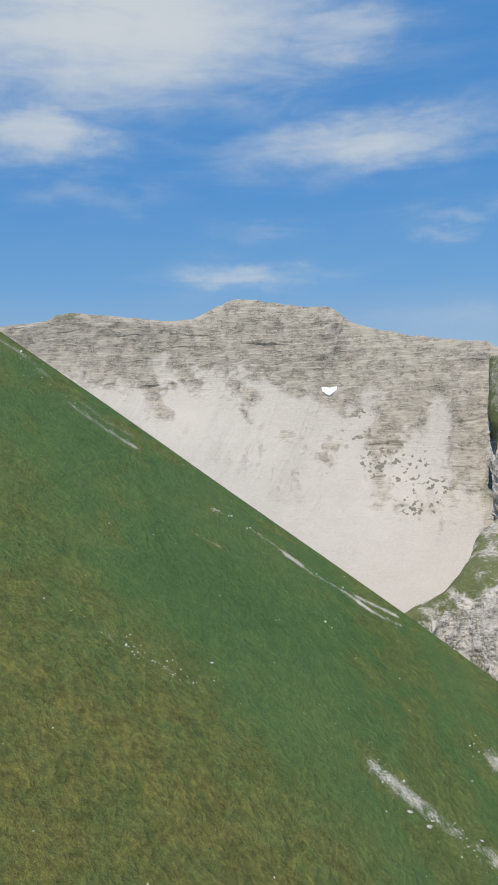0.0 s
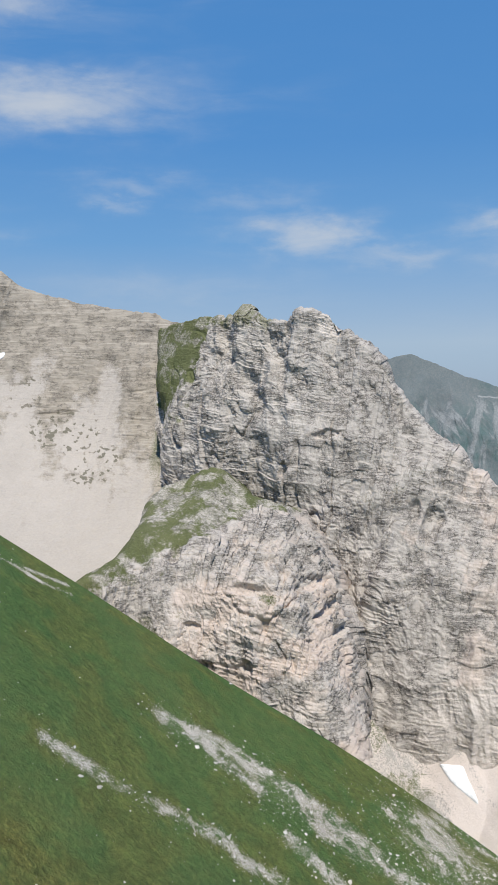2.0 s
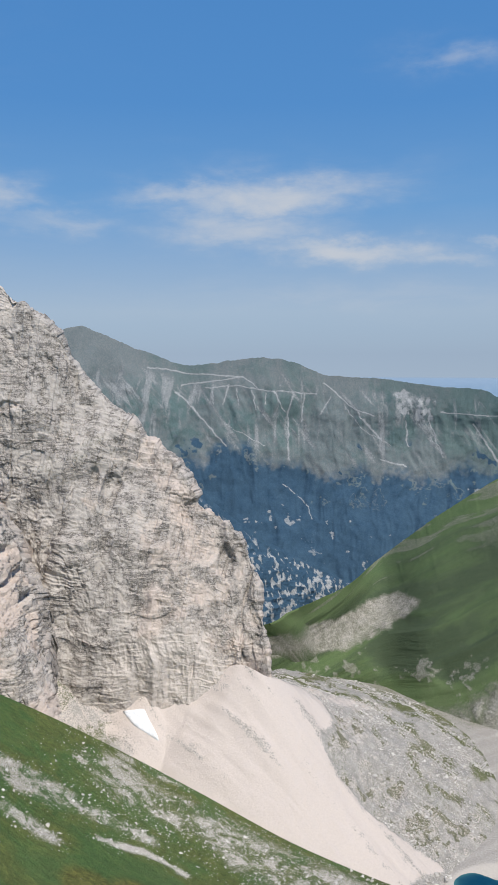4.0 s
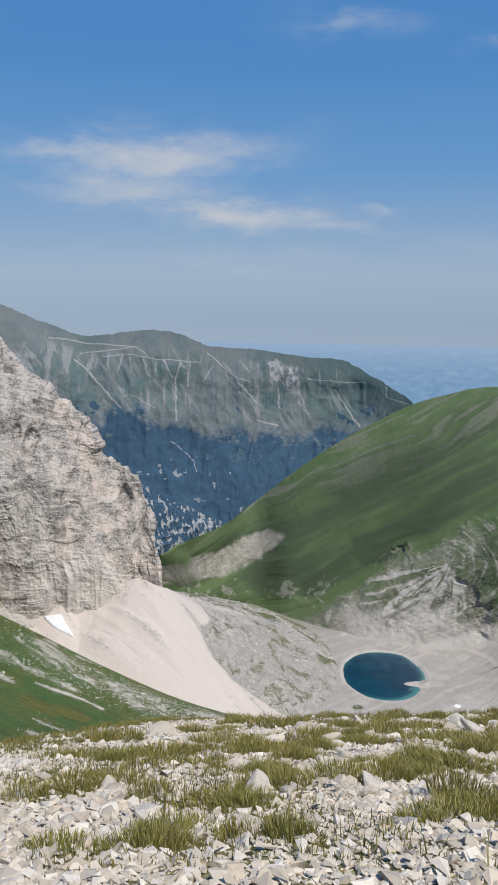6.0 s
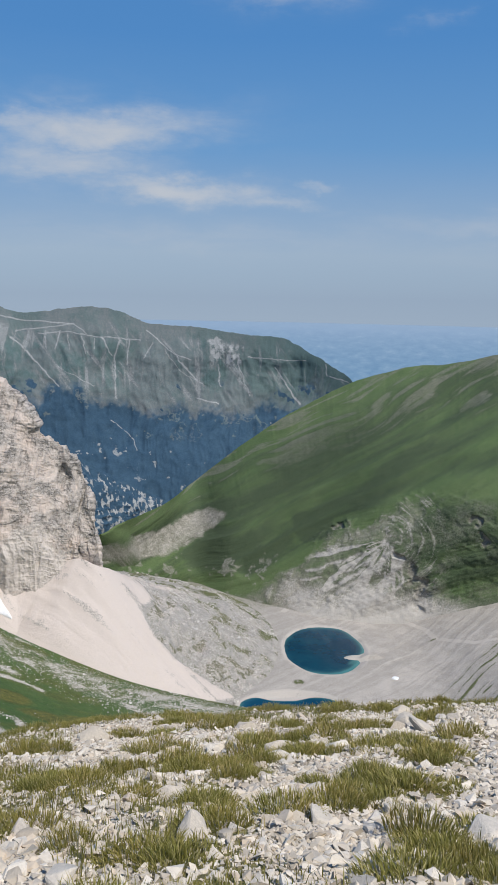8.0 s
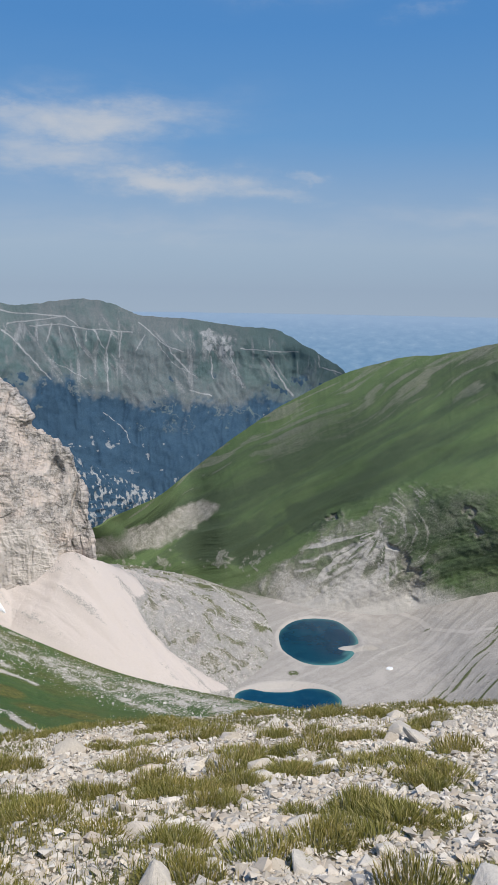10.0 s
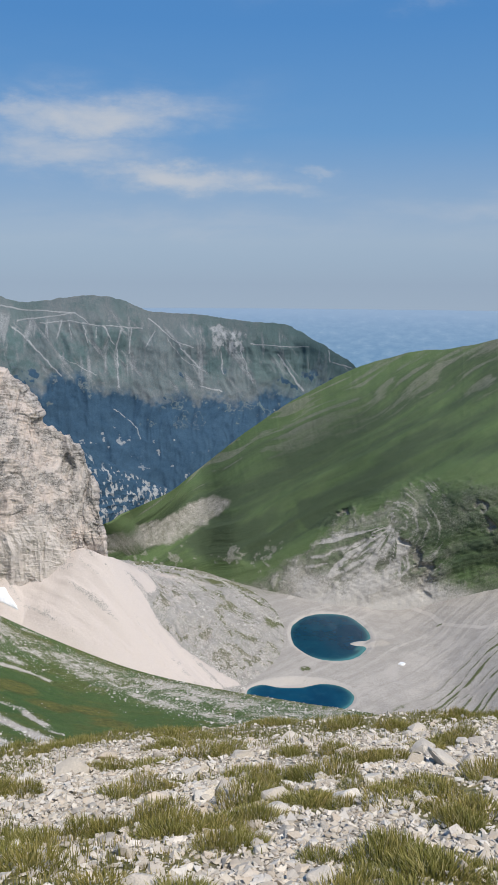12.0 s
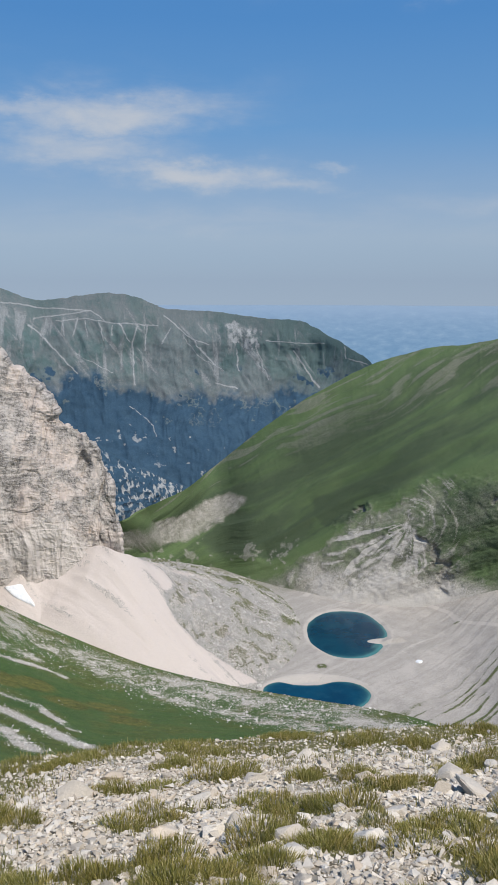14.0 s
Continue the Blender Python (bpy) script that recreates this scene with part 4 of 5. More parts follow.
    pale = np.maximum(pale, 0.8 * spot(g, (-121, 280, 13), (5, 8, 6)))
    pale = np.maximum(pale, 0.75 * spot(g + (6 * n1 + 4 * n2)[..., None], (-70, 270, -90), (26, 30, 15)))
    terrain("limestone_peak", g, pack(grass, pale, orange), MAT_CLIFF, "steep pale limestone peak with ledges and dark cracks", "mountain")


def outcrop():
    top = [(-155.4, 212.5, -56), (-154.3, 223.5, -49.5), (-153.4, 231, -44.2), (-154.8, 240, -34.9), (-150.5, 249.5, -30.2), (-143.8, 255, -27.3), (-133.5, 255, -34.5), (-120, 253.4, -37.2), (-111.5, 251.4, -47.9), (-104.5, 248.6, -62.9), (-100.4, 245, -75.4), (-94, 239, -92.6)]
    foot = [(-152, 207, -64), (-139, 210.5, -72), (-128, 213, -78), (-115.8, 218, -84), (-103.7, 222.5, -90), (-96, 227, -95), (-89, 232, -101)]
    g, u, v = loft([top, foot], 560, 440, (4, -8, 9), back=[(3, 1), (14, 4), (30, 30)], rough=0.6)
    n1, n2, n3 = mask_noise(g, 0.07, 87), mask_noise(g, 0.2, 88), mask_noise(g, 0.6, 89)
    x, z = g[..., 0], g[..., 2]
    caves = 0 * v
    for c, r, deep in BUTTRESS_CAVES:
        caves = np.maximum(caves, deep * spot(g + (1.0 * n2)[..., None], c, r))
    # turf lies on the gentler cap and on its flank towards the scree
    cap = smooth(-1.5, 1.5, z - np.interp(x, (-160, -150, -140, -130, -124, -116), (-60, -55, -47, -42, -39, -36)) + 3 * n2 + 2 * n1) * (1 - smooth(-121, -116, x + 2 * n2))
    ledge = line_mask(g + (1.2 * n2)[..., None], [(-129.5, 230, -48), (-120.6, 230, -51.8), (-110, 228, -54.5)], 1.5, 0.5)
    d = cliff_detail(g, v, 80, 0.95) - caves
    g = g + grid_normals(g) * (d * (1 - 0.7 * cap))[..., None]
    orange = smooth(-0.15, 0.2, mask_noise(g, 0.07, 84, 3, (1, 1, 2)) + 0.12) * smooth(-46, -56, z) * smooth(-136, -128, x)
    orange = np.maximum(orange, 0.8 * spot(g, (-124, 240, -43), (3, 9, 4)))
    grass = np.maximum(cap * (0.42 + 0.36 * smooth(-0.35, 0.35, n2 + 0.6 * n3)), ledge * 0.62)
    grass = np.maximum(grass, 0.48 * smooth(-0.1, 0.35, n2 + 0.4 * n3) * (1 - smooth(-132, -122, x)))
    pale = (1 - cap) * smooth(0.1, 0.35, mask_noise(g, 0.1, 86, 3)) * 0.5
    terrain("rock_buttress", g, pack(grass, pale, np.maximum(orange * 0.85, 0.36 + 0.2 * n2) * (1 - cap)), MAT_CLIFF, "orange-stained limestone buttress with a grassy cap", "rock")


# the line along which scree leans against the foot of the peak
SCREE_HEAD = [(-150, 262, -72), (-128, 262, -80), (-107.3, 261, -88), (-101, 264, -92), (-93.6, 265.5, -96), (-86.2, 266.5, -98.5), (-77, 267.5, -95.5), (-71, 268.5, -96.5), (-63.5, 270.5, -94), (-57.5, 272.5, -90), (-51.5, 272.5, -88.5), (-45, 271, -90), (-41, 274, -92)]


def talus_height(x, y, floor=-133.0):
    """Cones of scree that run down from the head line, flatter to the north."""
    x, y = np.asarray(x, float), np.asarray(y, float)
    z = np.full(x.shape, float(floor))
    for a, b, c in spline(SCREE_HEAD, 150):
        r = np.hypot(x - a, y - b)
        lean = np.minimum(0.72 - 0.30 * (y - b) / (r + 1.0), 0.80)
        h = c - r * lean - 0.16 * np.minimum(r, 60) * (1 - np.minimum(r, 60) / 60)
        z = np.maximum(z, h + 0.0035 * np.clip(-131 - h + 18, 0, 18) ** 2)
    return z


def talus():
    ax = np.concatenate([np.linspace(-150, -110, 60), np.linspace(-109, 26, 520)])
    ay = np.concatenate([np.linspace(206, 236, 40), np.linspace(236.5, 320, 340), np.linspace(321, 410, 120)])
    y, x = np.meshgrid(ay, ax, indexing="ij")
    g = np.stack([x, y, talus_height(x, y)], -1)
    n1, n2, n3 = mask_noise(g, 0.05, 91), mask_noise(g, 0.2, 97), mask_noise(g, 0.7, 98)
    fan = area(g, [(-190, 300), (-46, 300), (-40, 286), (-31, 281), (-26, 276), (-28, 270), (-28, 265), (-24, 260), (-15, 257), (3, 255.5), (-14, 235), (-200, 235)], 3.5)
    fan = smooth(0.2, 0.8, fan + 0.22 * n2 + 0.12 * n3)
    strip = line_mask(g + (2 * n2)[..., None], [(-40, 280, -94), (-30, 290, -104), (-22, 306, -114), (-14, 318, -122)], 4.5, 0.9)
    rubble = 1 - fan
    drift = fbm(np.stack([(x * 0.5 + y * 0.85).ravel() * 0.3, 0.03 * (x - y).ravel(), 0 * x.ravel()], 1), 4, 99).reshape(x.shape)
    d = 0.15 * n2 + 0.5 * n1 + fan * 0.7 * drift + rubble * (1.5 * mask_noise(g, 0.09, 93, 5) + 0.9 * mask_noise(g, 0.35, 94, 3) + 0.35 * n3)
    d = d - 2.2 * spot(g, (-16, 268, -119), (11, 9, 8)) - 0.8 * line_mask(g, [(-57, 276, -84), (-60, 262, -104), (-52, 254, -116)], 3.0, 0.9)
    g[..., 2] += d * smooth(-132.5, -128, g[..., 2])
    near = 1 - smooth(-4, 8, g[..., 0] + g[..., 1] * 0.9 - 152 + 8 * n2)
    patch = smooth(-0.35, 0.35, mask_noise(g, 0.09, 95, 4) + 0.5 * n2 + 0.3 * n3)
    green = smooth(268, 305, y + 12 * n1)
    grass = np.maximum(near * 0.5 * smooth(-0.4, 0.3, n2 + 0.5 * n3), rubble * (0.08 + 0.26 * patch + 0.40 * green * smooth(-0.4, 0.3, n2 + 0.4 * n3)) * (1 - 0.6 * strip))
    scree = np.maximum(fan * (1 - 0.5 * smooth(0.05, 0.5, drift + 0.3 * n3)) * (1 - 0.5 * near), rubble * (0.26 + 0.25 * smooth(-0.2, 0.3, n3 + n2) + 0.35 * strip))
    scree = np.clip(scree, 0, 1) * (1 - 0.6 * grass * rubble)
    dark = rubble * smooth(0.05, 0.4, n2 - 0.4 * n3 + 0.3 * n1) * 0.75
    terrain("talus_slope", g, pack(grass, scree, dark), MAT_TALUS, "pale pinkish talus fan running into grey rubble", "scree")
    return g[(rubble > 0.6) & (g[..., 2] > -131.5) & (x > -60)]


def basin():
    top = [(-53.6, 404.4, -131), (-25.5, 373.5, -131), (1.4, 351.6, -131), (25.7, 333.8, -131), (39.1, 323.5, -130.5), (57.1, 317.7, -129), (79.5, 314.3, -126), (92.2, 310.6, -122), (113, 306, -114.5), (145, 303, -106.5), (232, 297, -93)]
    foot = [(-63.3, 250.8, -132.5), (-23.7, 226.8, -132.5), (1.7, 214.9, -132.5), (25.6, 211.3, -132), (49.3, 210.9, -130), (70.1, 211.3, -125), (101.4, 206.6, -112), (151.4, 194.9, -90)]
    top = [(a, b + 14, c - 1.5) for a, b, c in top]
    g, u, v = loft([top, foot], 560, 420, (0, 0, -3))
    x, y = g[..., 0], g[..., 1]
    n1, n2, n3 = mask_noise(g, 0.06, 101), mask_noise(g, 0.25, 103), mask_noise(g, 0.9, 104)
    rise = smooth(58, 92, x + 0.1 * (y - 280))
    g[..., 2] = (-131.15 + 0.25 * n1) * (1 - rise) + g[..., 2] * rise + 0.10 * n2
    shore = np.full(x.shape, 9.0)
    for cx, cy, rx, ry in ((38, 296.5, 15.8, 21.2), (22.5, 249, 17.6, 12.5)):
        r = np.hypot((x - cx) / rx, (y - cy) / ry) + 0.04 * n1
        shore = np.minimum(shore, r)
        g[..., 2] -= 1.6 * (1 - smooth(0.82, 1.1, r))
    # the spit of gravel that reaches into the upper lake
    g[..., 2] += 1.55 * spot(g, (51, 289, -132), (9.5, 3.2, 8))
    beach = 1 - smooth(1.03, 1.14, shore + 0.05 * n2)
    path = np.maximum(line_mask(g, [(59, 324, -129), (74.3, 319.4, -129), (79.9, 309, -128), (81.3, 299.2, -128), (92.3, 286, -123), (110, 280, -118)], 0.7, 0.5, (1, 1, 0)), line_mask(g, [(24.7, 334, -131), (26.9, 338, -129), (29.3, 337, -127)], 1.0, 0.4, (1, 1, 0)))
    rocks = np.maximum(spot(g, (25.8, 268.2, -131), (2.6, 2.6, 9)), 0.9 * line_mask(g, [(69, 292, -130), (76, 297.6, -129), (81, 299, -128)], 0.8, 0.5)) * smooth(-0.3, 0.2, n3 + 0.2)
    rows = fbm(np.stack([(0.66 * x - 0.75 * y + 2 * n1).ravel() * 0.8, (x * 0.75 + y * 0.66).ravel() * 0.022, 0 * x.ravel()], 1), 4, 105).reshape(x.shape)
    bank = smooth(-5, 6, (x - 51) * 0.88 - (y - 240) + 5 * n1) * smooth(-0.05, 0.25, rows + 0.25 * n2)
    g[..., 2] += 0.2 * rows * smooth(40, 70, x)
    tufts = np.maximum(0.8 * bank, (1 - smooth(0, 0.10, v)) * smooth(0.05, 0.3, n2 + 0.3 * n3) * (1 - smooth(40, 60, x)))
    toe = smooth(-143, -132, talus_height(x, y, -160.0) + 4 * n1 + 2 * n2)
    head = smooth(312, 345, y + 10 * n1) * (1 - smooth(22, 42, x + 6 * n2))
    tufts = np.maximum(np.maximum(tufts, rocks * 0.8), np.maximum(head * (0.5 + 0.25 * n2), toe * (0.14 + 0.3 * n2))) * (1 - beach)
    terrain("lake_basin", g, pack(tufts * 0.85, np.clip(0.46 + 0.45 * beach * (0.7 + n2) + path - rocks + 0.2 * n2 + 0.22 * rows, 0, 1) * (1 - 0.8 * tufts), np.maximum(0.6 * smooth(0.15, 0.4, n1 + 0.4 * n2), 0.5 * toe) * (1 - beach) * (1 - path)), MAT_BASIN, "grey scree basin sloping down round the lakes", "scree")


def lake(name, outline, label):
    """A sheet of water in rings from the shore to the middle, shallow at the rim."""
    ring = spline(outline + outline[:1], 160)[:-1]
    ring = ring + 0.25 * np.stack([fbm(ring * 0.5, 3, 171), fbm(ring * 0.5, 3, 172), 0 * ring[:, 0]], 1)
    mid = ring.mean(0)
    steps = np.array([1.06, 1.0, 0.97, 0.93, 0.88, 0.8, 0.65, 0.4, 0.0])
    g = mid + (np.concatenate([ring, ring[:1]]) - mid)[None] * steps[:, None, None]
    g[0, :, 2] -= 0.5
    shallow = np.repeat(np.array([1.0, 0.9, 0.5, 0.2, 0.08, 0.0, 0.0, 0.0, 0.0])[:, None], g.shape[1], 1)
    shallow = np.clip(shallow + 0.6 * spot(g, (45, 288, -131.5), (6, 6, 5)) * (shallow > 0.02), 0, 1)
    ob = new(name, grid_mesh(name, g, pack(shallow, 0 * shallow, 0 * shallow)))
    ob.data.materials.append(MAT_WATER)
    tagged(ob, label, "lake", "glacial lakes", "structure")


# scree on the meadow: a line down the slope, its half width, how it breaks up, how dense it lies
SLOPE_SCREE = (
    ([(-94.6, 146.1, -52.5), (-91.7, 148.6, -55.3), (-87.8, 152.2, -59.5), (-83.1, 158.5, -65.3), (-78.2, 164.9, -71.1), (-75.4, 164.9, -73.0), (-71.4, 169.2, -77.0)], 2.2, 0.0, 0.95),
    ([(-97.7, 176.0, -61.0), (-90.1, 185.0, -69.0), (-83.1, 188.6, -74.8), (-74.8, 193.8, -81.9), (-64.5, 199.1, -90.4)], 4.2, 0.0, 1),
    ([(-91.8, 179.1, -66.1), (-85.3, 181.4, -71.3), (-79.4, 186.2, -76.7), (-70.1, 193.0, -85.1)], 3.2, -0.05, 1),
    ([(-74.0, 213.6, -87.6), (-70.0, 224.0, -93.0), (-65.5, 224.8, -96.2), (-57.8, 222.2, -100.4)], 3.0, 0, 1),
    ([(-82.6, 190.3, -75.5), (-74.8, 195.2, -82.3), (-65.9, 198.7, -89.3), (-56.5, 201.6, -96.2)], 3.2, 0.05, 1),
    ([(-76.1, 179.0, -77.1), (-71.2, 180.3, -80.8), (-66.1, 181.3, -84.4)], 2.6, 0.1, 1),
    ([(-74.6, 211.3, -86.7), (-70.5, 218.5, -91.2), (-63.3, 221.9, -96.9), (-54.2, 223.1, -102.4)], 2.4, 0.1, 1),
    ([(-70.4, 227.9, -93.7), (-57.5, 235.0, -103.6)], 2.5, 0, 0.9),
    ([(-61.3, 190.2, -90.0), (-54.8, 196.2, -95.3), (-47.4, 195.3, -97.9)], 1.6, 0.1, 1.25),
    ([(-52.4, 161.5, -83.8), (-44.8, 159.3, -85.8), (-33.8, 146.9, -83.7)], 1.5, 0.2, 1.25),
    ([(-48.5, 149.0, -80.7), (-38.0, 142.1, -80.9), (-29.3, 135.9, -80.6)], 2.6, 0.2, 1.25),
    ([(-44.1, 135.0, -76.7), (-36.0, 127.2, -75.8)], 2.6, 0.25, 1.25),
    ([(-66.4, 217.0, -93.7), (-46.9, 220.3, -104.7), (-21.9, 212.3, -108.7), (1.6, 200.1, -106.8), (22.4, 187.2, -103.1)], 12, -0.02, 0.98),
    ([(-45.9, 215.5, -104.0), (-29.0, 206.7, -106.2), (-5.4, 185.6, -101.9), (15.4, 170.9, -97.8)], 7, -0.1, 1.05),
    ([(-9.0, 204.1, -107.3), (5.8, 193.9, -105.0), (21.6, 180.3, -101.1), (32.8, 168.6, -96.4)], 7, -0.05, 1.05),
    ([(-179.2, 123.2, 14.0), (-175.3, 128.2, 9.1), (-168.3, 133.6, 1.8), (-164.6, 139.2, -3.0), (-162.5, 143.1, -5.9)], 1.8, -0.1, 0.9),
    ([(-165.4, 131.7, 0.5), (-162.7, 135, -2.6), (-160.3, 138.5, -5.7), (-158.6, 142.4, -8.4)], 1.3, -0.1, 1.1),
    ([(-138.2, 163.5, -30.1), (-134.6, 167.4, -33.8), (-131.7, 172, -37), (-127.5, 175.3, -40.7), (-125.2, 180.4, -43.9)], 0.9, -0.1, 1.2),
    ([(-136.4, 143, -23.8), (-134.7, 146.2, -26)], 0.7, -0.2, 0.9),
    ([(-146.1, 152.6, -21.1), (-143.3, 159.8, -25.4), (-137.5, 164.8, -30.8), (-132.1, 171.4, -36.4), (-127.9, 182.0, -42.7)], 1.0, -0.1, 1),
    ([(-110.8, 111.2, -29.8), (-107.5, 117.1, -34.0), (-103.3, 122.7, -38.7)], 1.4, -0.5, 0.8),
)
BROWN_TURF = [(-139, 110), (-122, 112), (-113, 116), (-106, 123), (-96, 127), (-88, 130), (-80, 135), (-70, 140), (-58, 120), (-58, 30), (-175, 30), (-160, 100)]


def near_slope():
    top = [(-205, 75, 52), (-189, 112, 25.8), (-173.5, 138.3, 3.8), (-154, 163, -19.5), (-128.8, 186, -43.5), (-106.4, 205, -64.7), (-88, 218, -79), (-72, 229.5, -93), (-55, 236, -105), (-30, 229, -111.5), (-5, 216, -111), (18, 201.5, -107.6), (40, 178, -99.5), (59, 139.5, -89.7)]
    foot = [(-100, 50, -25), (-95, 68, -30), (-90, 86, -36), (-86, 104, -43), (-82, 122, -52), (-77, 142, -63.5), (-71, 160, -74.5), (-63, 178, -85), (-52, 192, -95), (-34, 197, -102.5), (-10, 188, -102.5), (14, 170, -97.5), (36, 145, -88.5), (52, 112, -78.5)]
    low = [(-56, 40, -42), (-53, 50, -45), (-50, 60, -49), (-47, 69, -53), (-43, 77, -57), (-38, 84, -61), (-33, 90, -64), (-26, 95, -67), (-18, 99, -69.5), (-9, 102, -71.5), (2, 104, -72), (13, 102, -71), (24, 96, -69), (36, 88, -66)]
    g, u, v = loft([top, foot, low], 900, 600, stops=(0, 0.36, 1), back=[(5, 3), (14, 12), (25, 40)], even=False)
    n1, n2, n3 = mask_noise(g, 0.05, 113), mask_noise(g, 0.2, 114), mask_noise(g, 0.8, 115)
    p = g.reshape(-1, 3)
    d = 0.45 * mask_noise(g, 0.06, 111) + 0.12 * mask_noise(g, 0.4, 112) + 0.10 * n3
    g = g + grid_normals(g) * (d * smooth(0.0, 0.08, v))[..., None]
    scree, worn = 0 * v, 0 * v
    for line, w, dens, full in SLOPE_SCREE:
        near = line_mask(g + (1.8 * n1 + 1.0 * n2)[..., None] * min(1.0, w / 2), line, w, 0.9)
        scree = np.maximum(scree, near * full * (0.39 + 0.27 * smooth(-0.4, 0.3, n2 + 0.7 * n3 + dens)))
        worn = np.maximum(worn, line_mask(g + (1.6 * n1)[..., None], line, w * 1.8, 0.9) * smooth(-0.2, 0.3, n2 + 0.3 * n3))
    brown = area(g, BROWN_TURF, 22.0)
    brown = 0.9 * smooth(0.1, 1.0, brown + 0.35 * n1 + 0.2 * n2) * (0.9 + 0.5 * n3 + 0.4 * n2)
    fall = fbm(np.stack([(p[:, 0] * 0.5 + p[:, 1] * 0.85) * 0.03, (p[:, 2] + 0.45 * p[:, 0]) * 0.12, 0 * p[:, 0]], 1), 3, 117).reshape(v.shape)
    brown = np.maximum(brown, 0.45 * smooth(0.15, 0.45, fall + 0.4 * n2))
    for c in ((-56, 174, -87), (-50, 178.6, -91.5), (-40, 170, -91), (-32, 175, -95), (-26, 165, -92)):
        brown = np.maximum(brown, 0.9 * spot(g + (3 * n2)[..., None], c, (7, 7, 7)))
    rim = smooth(0.0, 0.012, v) * (1 - smooth(0.012, 0.03, v)) * 0.6 * smooth(-0.2, 0.2, n2)
    terrain("meadow_slope", g, pack(1 - scree, scree, np.clip(np.maximum(np.maximum(brown, rim), worn * 0.7), 0, 1) ), MAT_SLOPE, "steep green meadow slope streaked with white scree", "slope")
    return g


PROFILE = ((-40, 2.5), (-6, 0.3), (0, 0.0), (1.5, -0.1), (2.4, -0.4), (3.5, -0.96), (5, -1.5), (8.9, -3.3), (11.4, -4.45), (13.6, -5.5), (15.5, -7.0), (20, -11.5), (30, -24), (60, -64), (90, -110))


def knoll_height(x, y):
    ys, zs = np.array(PROFILE).T
    z = np.interp(y, ys, zs)
    z = (z + np.interp(y - 0.6, ys, zs) + np.interp(y + 0.6, ys, zs)) / 3
    z = z + 0.06 * x - 0.025 * np.clip(-x - 1, 0, 12) ** 2 - 0.01 * np.clip(x - 3, 0, 20) ** 2
    p = np.stack([x, y, 0 * x], -1).reshape(-1, 3)
    return z + (0.10 * fbm(p * 0.7, 3, 121) + 0.035 * fbm(p * 3.0, 3, 122)).reshape(np.shape(x))


def knoll():
    ax = np.r_[np.linspace(-80, -12, 40), np.linspace(-11.8, 11.8, 300), np.linspace(12, 80, 40)]
    ay = np.r_[np.linspace(-60, 1.8, 40), np.linspace(2, 16, 240), np.linspace(16.3, 90, 70)]
    y, x = np.meshgrid(ay, ax, indexing="ij")
    g = np.stack([x, y, knoll_height(x, y)], -1)
    share = grass_share(x.ravel(), y.ravel()).reshape(x.shape)
    terrain("stony_saddle", g, pack(share, 0 * x, 0 * x), MAT_GRAVEL, "stony ground of the saddle with tufts of grass", "ground")


build_base()
far_range()
valley_spur()
right_hill()
bowl_wall()
cliff()
outcrop()
rubble_ground = talus()
basin()
lake("upper_lake", [(21.9, 299.8, -131.5), (27.4, 313.5, -131.5), (37, 317.5, -131.5), (46.5, 315.5, -131.5), (51, 307, -131.5), (52.8, 297.5, -131.5), (50.5, 289, -131.5), (47.6, 283, -131.5), (42.5, 277.2, -131.5), (35.5, 275.6, -131.5), (26.7, 279.2, -131.5), (22, 287.5, -131.5)], "small deep blue mountain lake with a pale shore")
lake("lower_lake", [(5.3, 254.5, -131.5), (10, 257.2, -131.5), (15.5, 255.4, -131.5), (22.7, 255.1, -131.5), (30.7, 257.6, -131.5), (37.5, 255, -131.5), (39.5, 247.5, -131.5), (34, 240.5, -131.5), (22, 238, -131.5), (10.8, 242.5, -131.5), (5.5, 248.5, -131.5)], "smaller teal lake below the saddle")
slope_grid = near_slope()


# ---- the stony saddle: stones, gravel and grass ----
def stone_material(name, warm=1.0):
    """Broken limestone; warm: how much ochre is in it."""
    m, t, bsdf = nodes(name)
    info = t.nodes.new("ShaderNodeObjectInfo")
    isl = t.nodes.new("ShaderNodeNewGeometry")
    pick = calc(t, "FRACT", calc(t, "ADD", info.outputs["Random"], isl.outputs["Random Per Island"]))
    tint = ramp(t, pick, *((at, tuple(c[1] + (k - c[1]) * warm for k in c)) for at, c in ((0.0, (0.46, 0.40, 0.325)), (0.35, (0.62, 0.555, 0.47)), (0.7, (0.77, 0.71, 0.625)), (0.9, (0.60, 0.50, 0.39)), (1.0, (0.54, 0.485, 0.41)))))
    grain = tex(t, 14, 6, 0.7)
    spots = tex(t, 3.5, 4, 0.6)
    c = mixc(t, 0.75, tint, ramp(t, grain, (0.3, (0.72, 0.71, 0.69)), (0.7, (1.06, 1.05, 1.02))), "MULTIPLY")
    c = mixc(t, calc(t, "MULTIPLY", edge(t, spots, grain, 0.56, 0.72, 0.3), 0.4), c, (0.30, 0.27, 0.22))
    t.links.new(c, bsdf.inputs["Base Color"])
    bump(t, bsdf, grain, 0.5, 0.02)
    return m


